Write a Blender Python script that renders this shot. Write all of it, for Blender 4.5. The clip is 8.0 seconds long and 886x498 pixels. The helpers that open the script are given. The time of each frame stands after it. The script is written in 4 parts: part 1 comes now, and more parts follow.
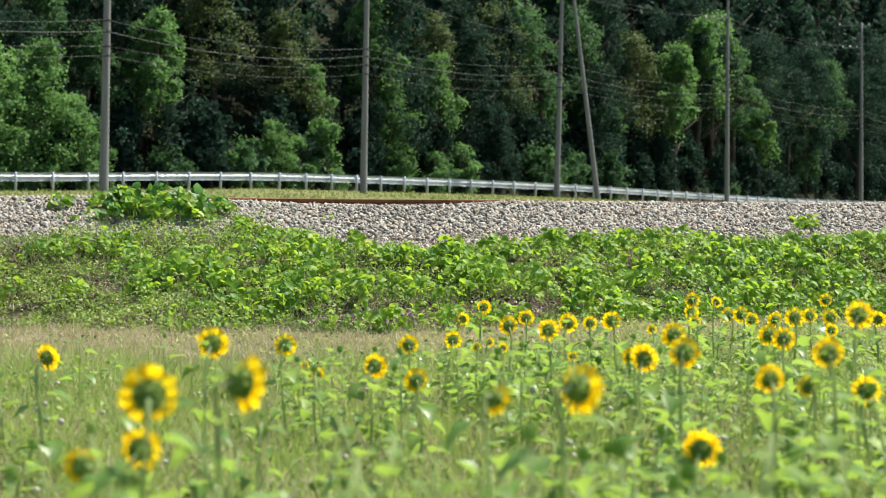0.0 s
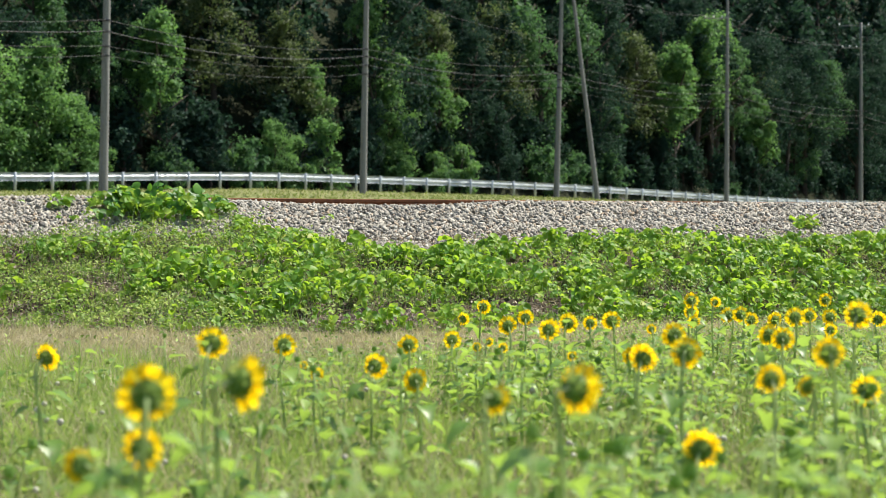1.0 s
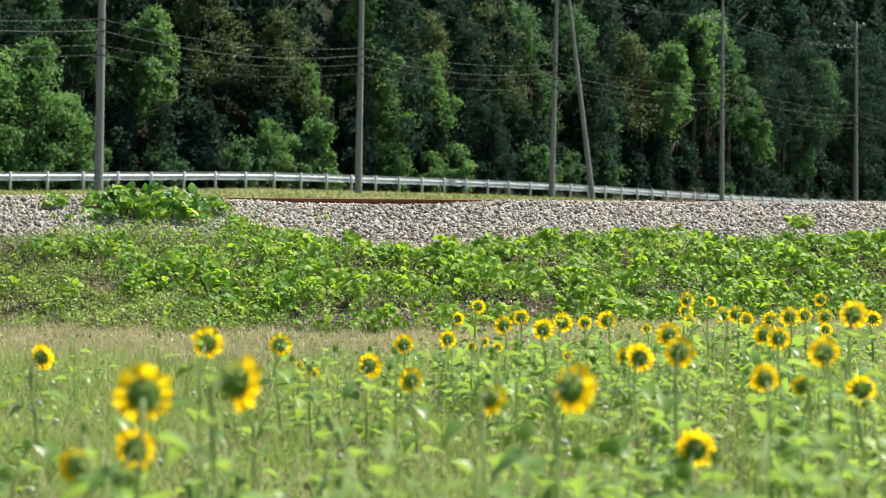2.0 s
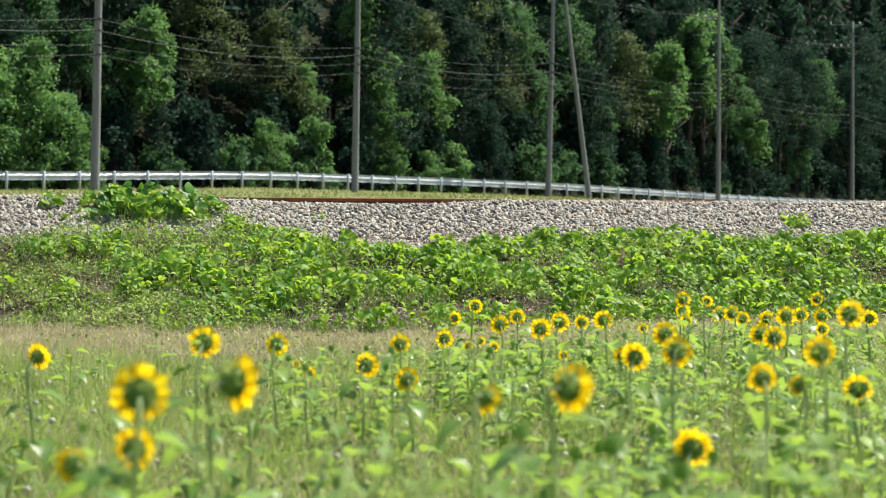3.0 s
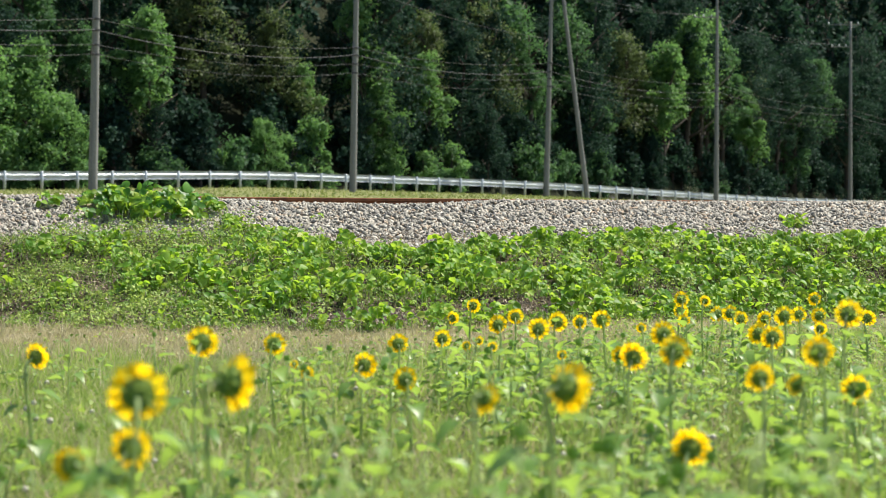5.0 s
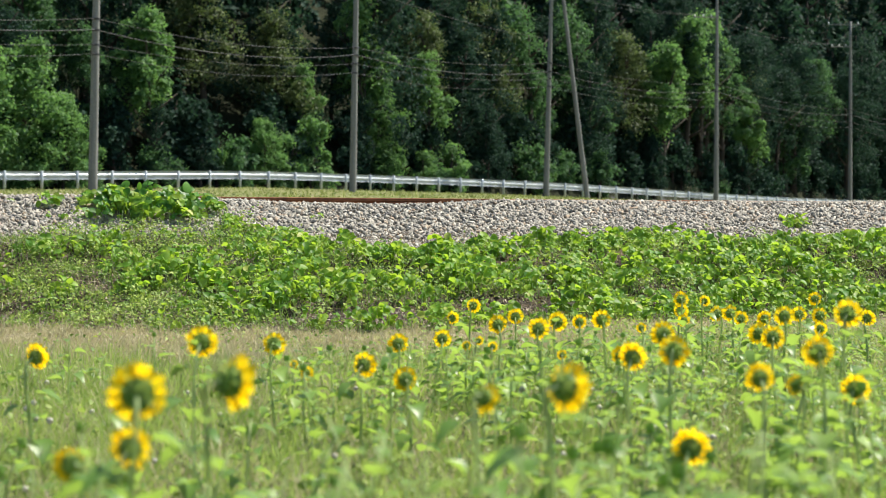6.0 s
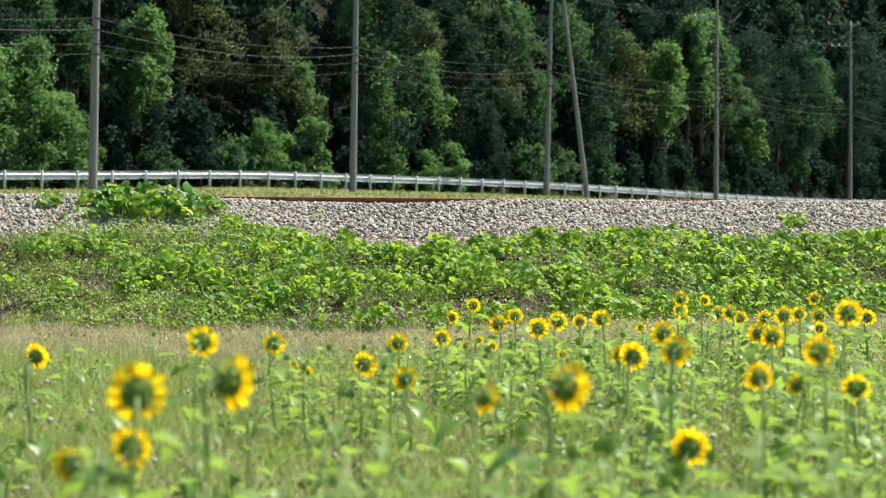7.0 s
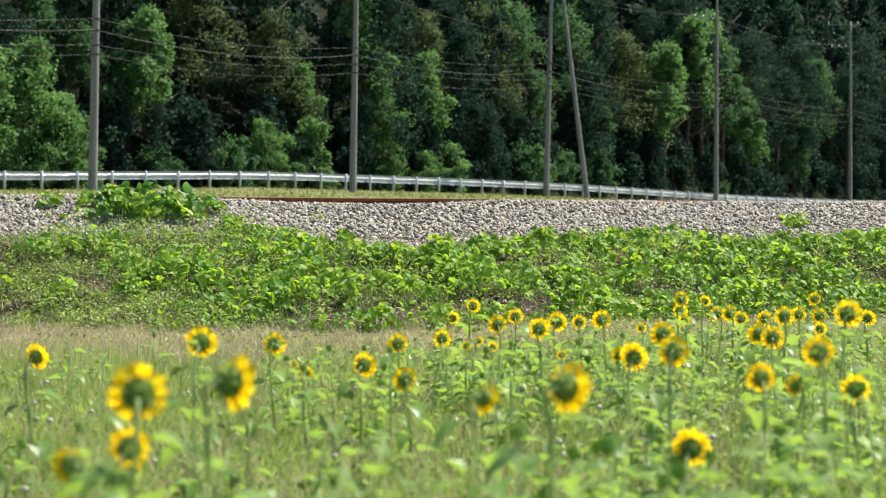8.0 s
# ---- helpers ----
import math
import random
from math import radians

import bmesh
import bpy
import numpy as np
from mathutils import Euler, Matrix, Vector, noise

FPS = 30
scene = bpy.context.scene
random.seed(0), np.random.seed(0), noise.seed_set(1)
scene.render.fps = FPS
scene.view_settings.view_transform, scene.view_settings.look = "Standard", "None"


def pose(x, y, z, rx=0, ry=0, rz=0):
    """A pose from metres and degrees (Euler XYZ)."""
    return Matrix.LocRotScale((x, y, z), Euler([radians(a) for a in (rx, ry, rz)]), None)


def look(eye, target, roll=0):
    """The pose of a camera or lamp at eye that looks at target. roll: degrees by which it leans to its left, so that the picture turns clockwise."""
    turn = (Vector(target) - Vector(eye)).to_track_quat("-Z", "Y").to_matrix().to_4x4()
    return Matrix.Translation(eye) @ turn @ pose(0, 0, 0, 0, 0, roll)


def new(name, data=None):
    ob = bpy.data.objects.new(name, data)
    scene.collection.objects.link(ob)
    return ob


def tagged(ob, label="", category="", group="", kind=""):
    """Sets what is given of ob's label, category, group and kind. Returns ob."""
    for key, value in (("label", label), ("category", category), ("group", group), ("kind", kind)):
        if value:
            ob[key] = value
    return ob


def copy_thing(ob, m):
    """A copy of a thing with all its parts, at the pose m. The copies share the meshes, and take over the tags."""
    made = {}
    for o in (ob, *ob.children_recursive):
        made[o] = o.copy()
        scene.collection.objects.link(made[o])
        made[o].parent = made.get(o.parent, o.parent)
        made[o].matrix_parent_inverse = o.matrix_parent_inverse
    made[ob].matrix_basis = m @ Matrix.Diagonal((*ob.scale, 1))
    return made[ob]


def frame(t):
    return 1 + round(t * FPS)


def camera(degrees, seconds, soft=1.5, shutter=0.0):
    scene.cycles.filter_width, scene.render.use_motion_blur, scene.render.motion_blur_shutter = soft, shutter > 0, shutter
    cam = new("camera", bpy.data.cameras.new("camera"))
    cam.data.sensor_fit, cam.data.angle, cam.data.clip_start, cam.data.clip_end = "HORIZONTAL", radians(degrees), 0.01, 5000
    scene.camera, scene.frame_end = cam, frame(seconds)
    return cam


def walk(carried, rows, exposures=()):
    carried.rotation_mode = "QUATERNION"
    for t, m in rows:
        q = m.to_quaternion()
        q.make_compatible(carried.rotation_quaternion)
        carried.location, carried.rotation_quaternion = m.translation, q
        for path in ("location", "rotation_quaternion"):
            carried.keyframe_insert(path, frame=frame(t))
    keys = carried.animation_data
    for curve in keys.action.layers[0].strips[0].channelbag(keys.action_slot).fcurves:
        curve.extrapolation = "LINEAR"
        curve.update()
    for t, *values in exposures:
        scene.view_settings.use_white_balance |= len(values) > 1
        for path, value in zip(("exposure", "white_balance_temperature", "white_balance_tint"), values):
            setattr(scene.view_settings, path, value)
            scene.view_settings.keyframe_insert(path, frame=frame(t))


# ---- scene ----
cam = camera(24, 8.0, soft=0.65)
cam.data.dof.use_dof = True
cam.data.dof.focus_distance = 18.2
cam.data.dof.aperture_fstop = 4.2
EYE = 0.95
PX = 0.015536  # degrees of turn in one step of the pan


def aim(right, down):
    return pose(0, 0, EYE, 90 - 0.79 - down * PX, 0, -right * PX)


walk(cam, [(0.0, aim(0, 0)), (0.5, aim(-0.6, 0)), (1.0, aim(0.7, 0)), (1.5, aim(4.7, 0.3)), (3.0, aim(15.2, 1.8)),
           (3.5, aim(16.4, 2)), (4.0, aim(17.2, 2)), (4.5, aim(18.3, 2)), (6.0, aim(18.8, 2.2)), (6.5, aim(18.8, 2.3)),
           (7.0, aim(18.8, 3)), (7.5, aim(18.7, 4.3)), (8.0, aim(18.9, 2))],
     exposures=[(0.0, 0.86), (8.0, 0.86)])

# ---------------------------------------------------------------- light
SUN_AZ, SUN_EL = 61.0, 56.0   # degrees clockwise from +Y, degrees above the horizon
world = bpy.data.worlds.new("sky")
scene.world = world
world.use_nodes = True
wn = world.node_tree.nodes
sky = wn.new("ShaderNodeTexSky")
sky.sky_type, sky.sun_disc = "NISHITA", False
sky.sun_elevation, sky.sun_rotation = radians(SUN_EL), radians(SUN_AZ)
wn["Background"].inputs[1].default_value = 0.086
world.node_tree.links.new(sky.outputs[0], wn["Background"].inputs[0])
sun_data = bpy.data.lights.new("sun", "SUN")
sun_data.energy, sun_data.angle, sun_data.color = 4.8, radians(0.53), (1.0, 0.94, 0.82)
sun = new("sun", sun_data)
to_sun = Vector((math.sin(radians(SUN_AZ)) * math.cos(radians(SUN_EL)), math.cos(radians(SUN_AZ)) * math.cos(radians(SUN_EL)), math.sin(radians(SUN_EL))))
sun.matrix_basis = look(to_sun * 60, (0, 0, 0))


# ---------------------------------------------------------------- materials
class Mat:
    """A node material in the making."""

    def __init__(self, name):
        self.m = bpy.data.materials.new(name)
        self.m.use_nodes = True
        self.t = self.m.node_tree
        self.bsdf = self.t.nodes["Principled BSDF"]
        self.out = self.t.nodes["Material Output"]

    def node(self, kind, **inputs):
        n = self.t.nodes.new("ShaderNode" + kind)
        for k, v in inputs.items():
            self.put(n, k.replace("_", " "), v)
        return n

    def put(self, n, key, v):
        s = n.inputs[int(key[1:])] if key[0] == "i" and key[1:].isdigit() else n.inputs[key]
        if isinstance(v, bpy.types.NodeSocket):
            self.t.links.new(v, s)
        else:
            s.default_value = v

    def coords(self):
        return self.node("TexCoord").outputs["Object"]

    def noise(self, scale, detail=4.0, vec=None, rough=0.55):
        n = self.node("TexNoise", Scale=scale, Detail=detail, Roughness=rough)
        self.put(n, "Vector", vec if vec is not None else self.coords())
        return n.outputs["Fac"]

    def ramp(self, fac, stops):
        n = self.node("ValToRGB", Fac=fac)
        e = n.color_ramp.elements
        while len(e) < len(stops):
            e.new(0.5)
        for el, (p, c) in zip(e, stops):
            el.position, el.color = p, (*c, 1)
        return n.outputs["Color"]

    def mix(self, fac, a, b, kind="MIX"):
        n = self.t.nodes.new("ShaderNodeMix")
        n.data_type, n.blend_type = "RGBA", kind
        for s, v in ((n.inputs[0], fac), (n.inputs[6], a), (n.inputs[7], b)):
            if isinstance(v, bpy.types.NodeSocket):
                self.t.links.new(v, s)
            else:
                s.default_value = (*v, 1) if isinstance(v, tuple) else v
        return n.outputs[2]

    def bump(self, height, strength=0.4, distance=0.01):
        n = self.node("Bump", Height=height, Strength=strength, Distance=distance)
        self.put(self.bsdf, "Normal", n.outputs[0])

    def done(self, colour, rough=0.8, metal=0.0, spec=0.5):
        self.put(self.bsdf, "Base Color", colour if isinstance(colour, bpy.types.NodeSocket) else (*colour, 1))
        self.put(self.bsdf, "Roughness", rough)
        self.put(self.bsdf, "Metallic", metal)
        self.put(self.bsdf, "Specular IOR Level", spec)
        return self.m

    def thin(self, colour, through_colour, share, rough=0.45, spec=0.32):
        """A leaf: gloss and colour in front, light that passes through it."""
        self.done(colour, rough, 0.0, spec)
        tr = self.node("BsdfTranslucent", Color=through_colour)
        mx = self.node("MixShader", Fac=share)
        self.t.links.new(self.bsdf.outputs[0], mx.inputs[1])
        self.t.links.new(tr.outputs[0], mx.inputs[2])
        self.t.links.new(mx.outputs[0], self.out.inputs[0])
        return self.m


def leaf_material(name, dark, mid, light, glow, share=0.35, island=True, patch=1.2, rough=0.42, odd=None, warm=None, spec=0.32):
    m = Mat(name)
    rnd = m.node("NewGeometry").outputs["Random Per Island"] if island else m.node("ObjectInfo").outputs["Random"]
    c = m.ramp(rnd, [(0.0, dark), (0.5, mid), (0.93, light)] + ([(0.97, odd)] if odd else []))
    pos = m.node("NewGeometry").outputs["Position"]
    c = m.mix(m.ramp(m.noise(patch, 3, pos), [(0.35, (0.0, 0.0, 0.0)), (0.65, (1, 1, 1))]), c, m.mix(0.55, c, dark))
    if warm:
        c = m.mix(m.ramp(m.noise(patch * 1.7, 2, m.node("VectorMath", i0=pos, i1=(7.3, 2.1, 5.5)).outputs[0]), [(0.52, (0.0, 0.0, 0.0)), (0.68, (0.8, 0.8, 0.8))]), c, m.mix(0.6, c, warm))
    g = m.mix(0.5, m.mix(0.5, c, glow), glow)
    return m.thin(c, g, share, rough, spec)


def soil_mix(name, stops, scale, fine, depth):
    m = Mat(name)
    pos = m.node("NewGeometry").outputs["Position"]
    big, small = m.noise(scale, 5, pos), m.noise(fine, 6, pos, 0.7)
    c = m.ramp(m.mix(0.5, big, small), stops)
    m.bump(small, 0.8, depth)
    return m.done(c, 0.95, 0, 0.2)


FIELD = soil_mix("field_soil", [(0.35, (0.025, 0.035, 0.012)), (0.5, (0.07, 0.075, 0.028)), (0.65, (0.16, 0.135, 0.065))], 0.9, 30, 0.03)
STRAW = soil_mix("mown_straw", [(0.36, (0.09, 0.085, 0.04)), (0.5, (0.27, 0.235, 0.135)), (0.64, (0.52, 0.45, 0.31))], 2.6, 38, 0.05)
BANK = soil_mix("bank_earth", [(0.35, (0.02, 0.016, 0.01)), (0.5, (0.06, 0.046, 0.03)), (0.65, (0.17, 0.13, 0.085))], 2.0, 40, 0.04)
BED = soil_mix("ballast_bed", [(0.35, (0.12, 0.11, 0.092)), (0.6, (0.30, 0.275, 0.235))], 6, 60, 0.03)
VERGE = soil_mix("verge_turf", [(0.38, (0.09, 0.12, 0.035)), (0.5, (0.18, 0.19, 0.07)), (0.62, (0.27, 0.23, 0.12))], 0.5, 5, 0.1)
ASPHALT = soil_mix("asphalt", [(0.3, (0.035, 0.035, 0.037)), (0.7, (0.065, 0.065, 0.065))], 0.5, 30, 0.005)
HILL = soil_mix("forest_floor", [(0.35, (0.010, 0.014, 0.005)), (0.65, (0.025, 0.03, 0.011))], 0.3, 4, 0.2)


def stone_material(island):
    m = Mat("ballast_stone")
    rnd = m.node("NewGeometry").outputs["Random Per Island"] if island else m.node("ObjectInfo").outputs["Random"]
    c = m.ramp(rnd, [(0.0, (0.11, 0.105, 0.088)), (0.3, (0.215, 0.205, 0.17)), (0.6, (0.34, 0.32, 0.265)), (0.86, (0.53, 0.51, 0.44)), (0.93, (0.34, 0.23, 0.13))])
    pos = m.node("NewGeometry").outputs["Position"]
    c = m.mix(0.45, c, m.ramp(m.noise(70, 5, pos, 0.75), [(0.38, (0.09, 0.08, 0.065)), (0.62, (0.50, 0.47, 0.42))]))
    m.bump(m.noise(90, 4, pos), 0.4, 0.004)
    return m.done(c, 0.85, 0, 0.3)


STONE, STONE_PIECE = stone_material(True), stone_material(False)


def concrete_material():
    m = Mat("weathered_concrete")
    co = m.coords()
    st = m.node("Mapping", Vector=co, Scale=(7.0, 7.0, 0.5))
    c = m.ramp(m.noise(1.0, 6, st.outputs[0]), [(0.3, (0.12, 0.125, 0.125)), (0.7, (0.24, 0.245, 0.24))])
    c = m.mix(0.3, c, m.ramp(m.noise(25, 4, co), [(0.4, (0.11, 0.11, 0.10)), (0.6, (0.30, 0.295, 0.28))]))
    m.bump(m.noise(40, 3, co), 0.3, 0.004)
    return m.done(c, 0.85, 0, 0.3)


def metal_material(name, a, b, rough, metal, scale=4.0):
    m = Mat(name)
    co = m.coords()
    c = m.ramp(m.noise(scale, 6, co, 0.65), [(0.3, a), (0.7, b)])
    m.bump(m.noise(scale * 8, 3, co), 0.15, 0.003)
    return m.done(c, rough, metal)


CONCRETE = concrete_material()
ZINC = metal_material("galvanised_steel", (0.36, 0.395, 0.42), (0.56, 0.60, 0.63), 0.34, 0.35)
RUST = metal_material("rusty_rail_steel", (0.11, 0.04, 0.016), (0.27, 0.105, 0.04), 0.8, 0.1, 9)
WORN = metal_material("worn_rail_head", (0.30, 0.17, 0.10), (0.42, 0.30, 0.22), 0.5, 0.4, 12)
SLEEPER = metal_material("sleeper_timber", (0.06, 0.045, 0.035), (0.14, 0.11, 0.09), 0.9, 0, 8)
CABLE = metal_material("black_cable", (0.03, 0.03, 0.033), (0.05, 0.05, 0.055), 0.6, 0.0, 0.5)
PORCELAIN = metal_material("porcelain", (0.75, 0.75, 0.73), (0.85, 0.85, 0.83), 0.25, 0.0, 5)
BARK = metal_material("bark", (0.025, 0.02, 0.016), (0.07, 0.058, 0.045), 0.95, 0, 6)

TREE_LEAF = leaf_material("broadleaf", (0.017, 0.052, 0.026), (0.048, 0.123, 0.055), (0.108, 0.22, 0.095), (0.155, 0.34, 0.095), 0.4, patch=0.25, rough=0.6, spec=0.2)
# Shade of the wood put into the leaf colour: dark and bluish.
TREE_LEAF_B = leaf_material("broadleaf_shaded", (0.009, 0.027, 0.022), (0.019, 0.05, 0.036), (0.037, 0.08, 0.054), (0.05, 0.12, 0.055), 0.26, patch=0.25, rough=0.65, spec=0.09)
# Vine green lightened, so that sunlit crowns carry the light in their colour.
TREE_LEAF_C = leaf_material("vine_leaf_sunlit", (0.034, 0.095, 0.036), (0.10, 0.225, 0.074), (0.21, 0.36, 0.125), (0.24, 0.47, 0.105), 0.44, patch=0.3, rough=0.55, spec=0.25)
TREE_LEAF_D = leaf_material("olive_leaf", (0.03, 0.05, 0.02), (0.08, 0.115, 0.045), (0.18, 0.22, 0.1), (0.18, 0.27, 0.07), 0.34, patch=0.4, rough=0.55, spec=0.25)
KUDZU = leaf_material("kudzu_leaf", (0.035, 0.125, 0.02), (0.15, 0.335, 0.036), (0.40, 0.58, 0.09), (0.48, 0.70, 0.045), 0.5, patch=3.1, rough=0.5, spec=0.3, odd=(0.6, 0.6, 0.16), warm=(0.5, 0.58, 0.06))
KUDZU_PIECE = leaf_material("kudzu_leaf_single", (0.04, 0.13, 0.018), (0.08, 0.23, 0.03), (0.15, 0.34, 0.045), (0.22, 0.48, 0.03), 0.4, island=False, patch=1.3, rough=0.42, spec=0.4)
WEED = leaf_material("weed_leaf", (0.04, 0.11, 0.02), (0.19, 0.32, 0.055), (0.48, 0.57, 0.14), (0.46, 0.62, 0.09), 0.36, patch=1.5, rough=0.55, warm=(0.40, 0.44, 0.12))
GRASS = leaf_material("grass_blade", (0.11, 0.20, 0.03), (0.26, 0.39, 0.08), (0.52, 0.61, 0.20), (0.48, 0.64, 0.13), 0.45, patch=0.8, rough=0.5, odd=(0.68, 0.62, 0.38))
DRYGRASS = leaf_material("dry_grass", (0.26, 0.24, 0.12), (0.44, 0.40, 0.23), (0.66, 0.60, 0.40), (0.6, 0.54, 0.3), 0.35, patch=1.2, rough=0.6, odd=(0.24, 0.34, 0.06))
VERGE_BLADE = leaf_material("verge_blade", (0.10, 0.15, 0.035), (0.22, 0.27, 0.075), (0.36, 0.37, 0.15), (0.34, 0.42, 0.1), 0.35, patch=0.5, rough=0.6, odd=(0.42, 0.34, 0.2))
BANK_BLADE = leaf_material("bank_blade", (0.06, 0.13, 0.025), (0.13, 0.25, 0.045), (0.27, 0.41, 0.09), (0.3, 0.5, 0.07), 0.38, patch=1.5, rough=0.5, odd=(0.5, 0.5, 0.2))
TWIG = leaf_material("dead_stalk", (0.11, 0.085, 0.06), (0.33, 0.27, 0.20), (0.58, 0.50, 0.39), (0.38, 0.3, 0.21), 0.15, patch=1.5, rough=0.7)
SUN_LEAF = leaf_material("sunflower_leaf", (0.11, 0.22, 0.045), (0.20, 0.34, 0.07), (0.34, 0.48, 0.13), (0.42, 0.61, 0.085), 0.46, island=False, patch=3, rough=0.4, spec=0.45)
SUN_STEM = leaf_material("sunflower_stem", (0.34, 0.45, 0.2), (0.43, 0.53, 0.26), (0.52, 0.6, 0.32), (0.58, 0.68, 0.28), 0.5, island=False, patch=5, rough=0.6)
CALYX = leaf_material("calyx_green", (0.07, 0.16, 0.03), (0.14, 0.26, 0.055), (0.26, 0.38, 0.10), (0.4, 0.56, 0.1), 0.4, island=True, patch=20, rough=0.6)
BRACT = leaf_material("bract_green", (0.09, 0.19, 0.04), (0.20, 0.33, 0.08), (0.52, 0.62, 0.26), (0.5, 0.64, 0.16), 0.45, island=True, patch=20, rough=0.5)
PETAL = leaf_material("yellow_petal", (0.88, 0.57, 0.008), (0.93, 0.67, 0.012), (0.96, 0.77, 0.025), (1.0, 0.77, 0.012), 0.76, island=False, patch=20, rough=0.55)
DISC = leaf_material("seed_disc", (0.07, 0.035, 0.012), (0.16, 0.09, 0.02), (0.3, 0.2, 0.03), (0.2, 0.1, 0.02), 0.05, island=True, patch=40, rough=0.8)
CLOVER = leaf_material("white_blossom", (0.40, 0.38, 0.28), (0.55, 0.53, 0.42), (0.68, 0.66, 0.56), (0.7, 0.7, 0.6), 0.3, patch=9)


# ---------------------------------------------------------------- building tools
def mesh_from(name, verts, faces, material, smooth=False):
    me = bpy.data.meshes.new(name)
    me.from_pydata([tuple(v) for v in verts], [], [tuple(f) for f in faces])
    for mt in (material if isinstance(material, (list, tuple)) else [material]):
        me.materials.append(mt)
    if smooth:
        me.shade_smooth()
    me.update()
    return me


def part(name, data, parent, label="", m=None):
    """Links a mesh as one object under a thing or a part."""
    ob = new(name, data)
    ob.parent = parent
    if m is not None:
        ob.matrix_basis = m
    if label:
        ob["label"] = label
    return ob


def thing(name, m, label, category, group="", data=None, kind=""):
    ob = new(name, data)
    ob.matrix_basis = m
    return tagged(ob, label, category, group, kind)


def stamp(name, tv, tf, mats, material, smooth=False):
    """One mesh of many copies of a template: tv (n,3), tf lists, mats (k,4,4)."""
    tv = np.asarray(tv, float)
    k, n = len(mats), len(tv)
    h = np.concatenate([tv, np.ones((n, 1))], 1)
    v = np.einsum("kij,nj->kni", np.asarray(mats), h)[:, :, :3].reshape(-1, 3)
    me = bpy.data.meshes.new(name)
    sizes = np.array([len(f) for f in tf])
    loops = np.concatenate([np.array(f) for f in tf])
    all_loops = (loops[None, :] + (np.arange(k) * n)[:, None]).ravel()
    totals = np.tile(sizes, k)
    starts = np.concatenate([[0], np.cumsum(totals)[:-1]])
    me.vertices.add(len(v))
    me.vertices.foreach_set("co", v.ravel())
    me.loops.add(len(all_loops))
    me.loops.foreach_set("vertex_index", all_loops.astype(np.int32))
    me.polygons.add(len(totals))
    me.polygons.foreach_set("loop_start", starts.astype(np.int32))
    me.update(calc_edges=True)
    me.materials.append(material)
    if smooth:
        me.shade_smooth()
    return me


def turned_to(pos, normal, spin, size):
    """Matrices whose z axis is the normal, turned by spin about it; arrays."""
    n = normal / np.linalg.norm(normal, axis=1, keepdims=True)
    ref = np.where(np.abs(n[:, 2:3]) < 0.95, np.array([[0, 0, 1.0]]), np.array([[1.0, 0, 0]]))
    a = np.cross(ref, n)
    a /= np.linalg.norm(a, axis=1, keepdims=True)
    b = np.cross(n, a)
    c, s = np.cos(spin)[:, None], np.sin(spin)[:, None]
    x, y = a * c + b * s, b * c - a * s
    m = np.zeros((len(pos), 4, 4))
    sz = np.asarray(size)
    sz = sz[:, None] if sz.ndim == 1 else sz
    m[:, :3, 0], m[:, :3, 1], m[:, :3, 2] = x * sz[:, :1], y * sz[:, -1:], n * sz[:, :1]
    m[:, :3, 3] = pos
    m[:, 3, 3] = 1
    return m


def tube(points, radii, sides=8, cap=True):
    """Verts and faces of a tapered tube along points."""
    vs, fs = [], []
    pts = [Vector(p) for p in points]
    for i, p in enumerate(pts):
        d = (pts[min(i + 1, len(pts) - 1)] - pts[max(i - 1, 0)]).normalized()
        a = d.cross(Vector((0.3, 1, 0.1))).normalized()
        if abs(d.z) < 0.5:
            a = d.cross(Vector((0, 0, 1))).normalized()
        b = d.cross(a)
        for j in range(sides):
            w = 2 * math.pi * j / sides
            vs.append(p + (a * math.cos(w) + b * math.sin(w)) * radii[i])
    for i in range(len(pts) - 1):
        for j in range(sides):
            k = (j + 1) % sides
            fs.append((i * sides + j, (i + 1) * sides + j, (i + 1) * sides + k, i * sides + k))
    if cap:
        fs.append(tuple(range(sides)))
        fs.append(tuple(range((len(pts) - 1) * sides + sides - 1, (len(pts) - 1) * sides - 1, -1)))
    return vs, fs


def smoothstep(a, b, x):
    t = np.clip((x - a) / (b - a), 0, 1)
    return t * t * (3 - 2 * t)


def wob(x, y, seed=0.0):
    """A cheap smooth wander between about -1 and 1; arrays."""
    return (np.sin(x * 1.0 + y * 0.7 + seed) + np.sin(x * -0.63 + y * 1.31 + seed * 2.1 + 1.3) + np.sin(x * 2.1 + y * 0.4 + seed * 0.7) * 0.6 + np.sin(x * 0.9 - y * 2.3 + seed * 1.7) * 0.6) / 3.2


# ---------------------------------------------------------------- the lie of the land
TRACK = 0.30          # the track's slant: y grows by this for each metre of x
RAIL_X = [-400, -60, -24, -18.6, -9, 2.8, 8, 13, 19.6, 27, 60, 400]        # guard rail, seen in plan
RAIL_Y = [-330, 52, 90, 95, 105, 120, 126, 133, 143, 156, 208, 900]
ROAD_Z = [1.0, 2.2, 2.37, 2.42, 2.68, 2.55, 2.42, 2.24, 1.99, 1.83, 1.6, 1.0]


def crest_y(x):
    return 22.9 + TRACK * x


def toe_y(x):
    return np.interp(x, [-400, -6, -4, -2.2, -0.4, 0.8, 2, 4.5, 9, 400], [-62, 18.4, 18.5, 17.7, 17.7, 18.5, 19.2, 20, 21, 118]) + 0.1 * wob(x * 2.9, x * 1.5, 2) + 0.05 * wob(x * 7.3, x * 2.5, 4)


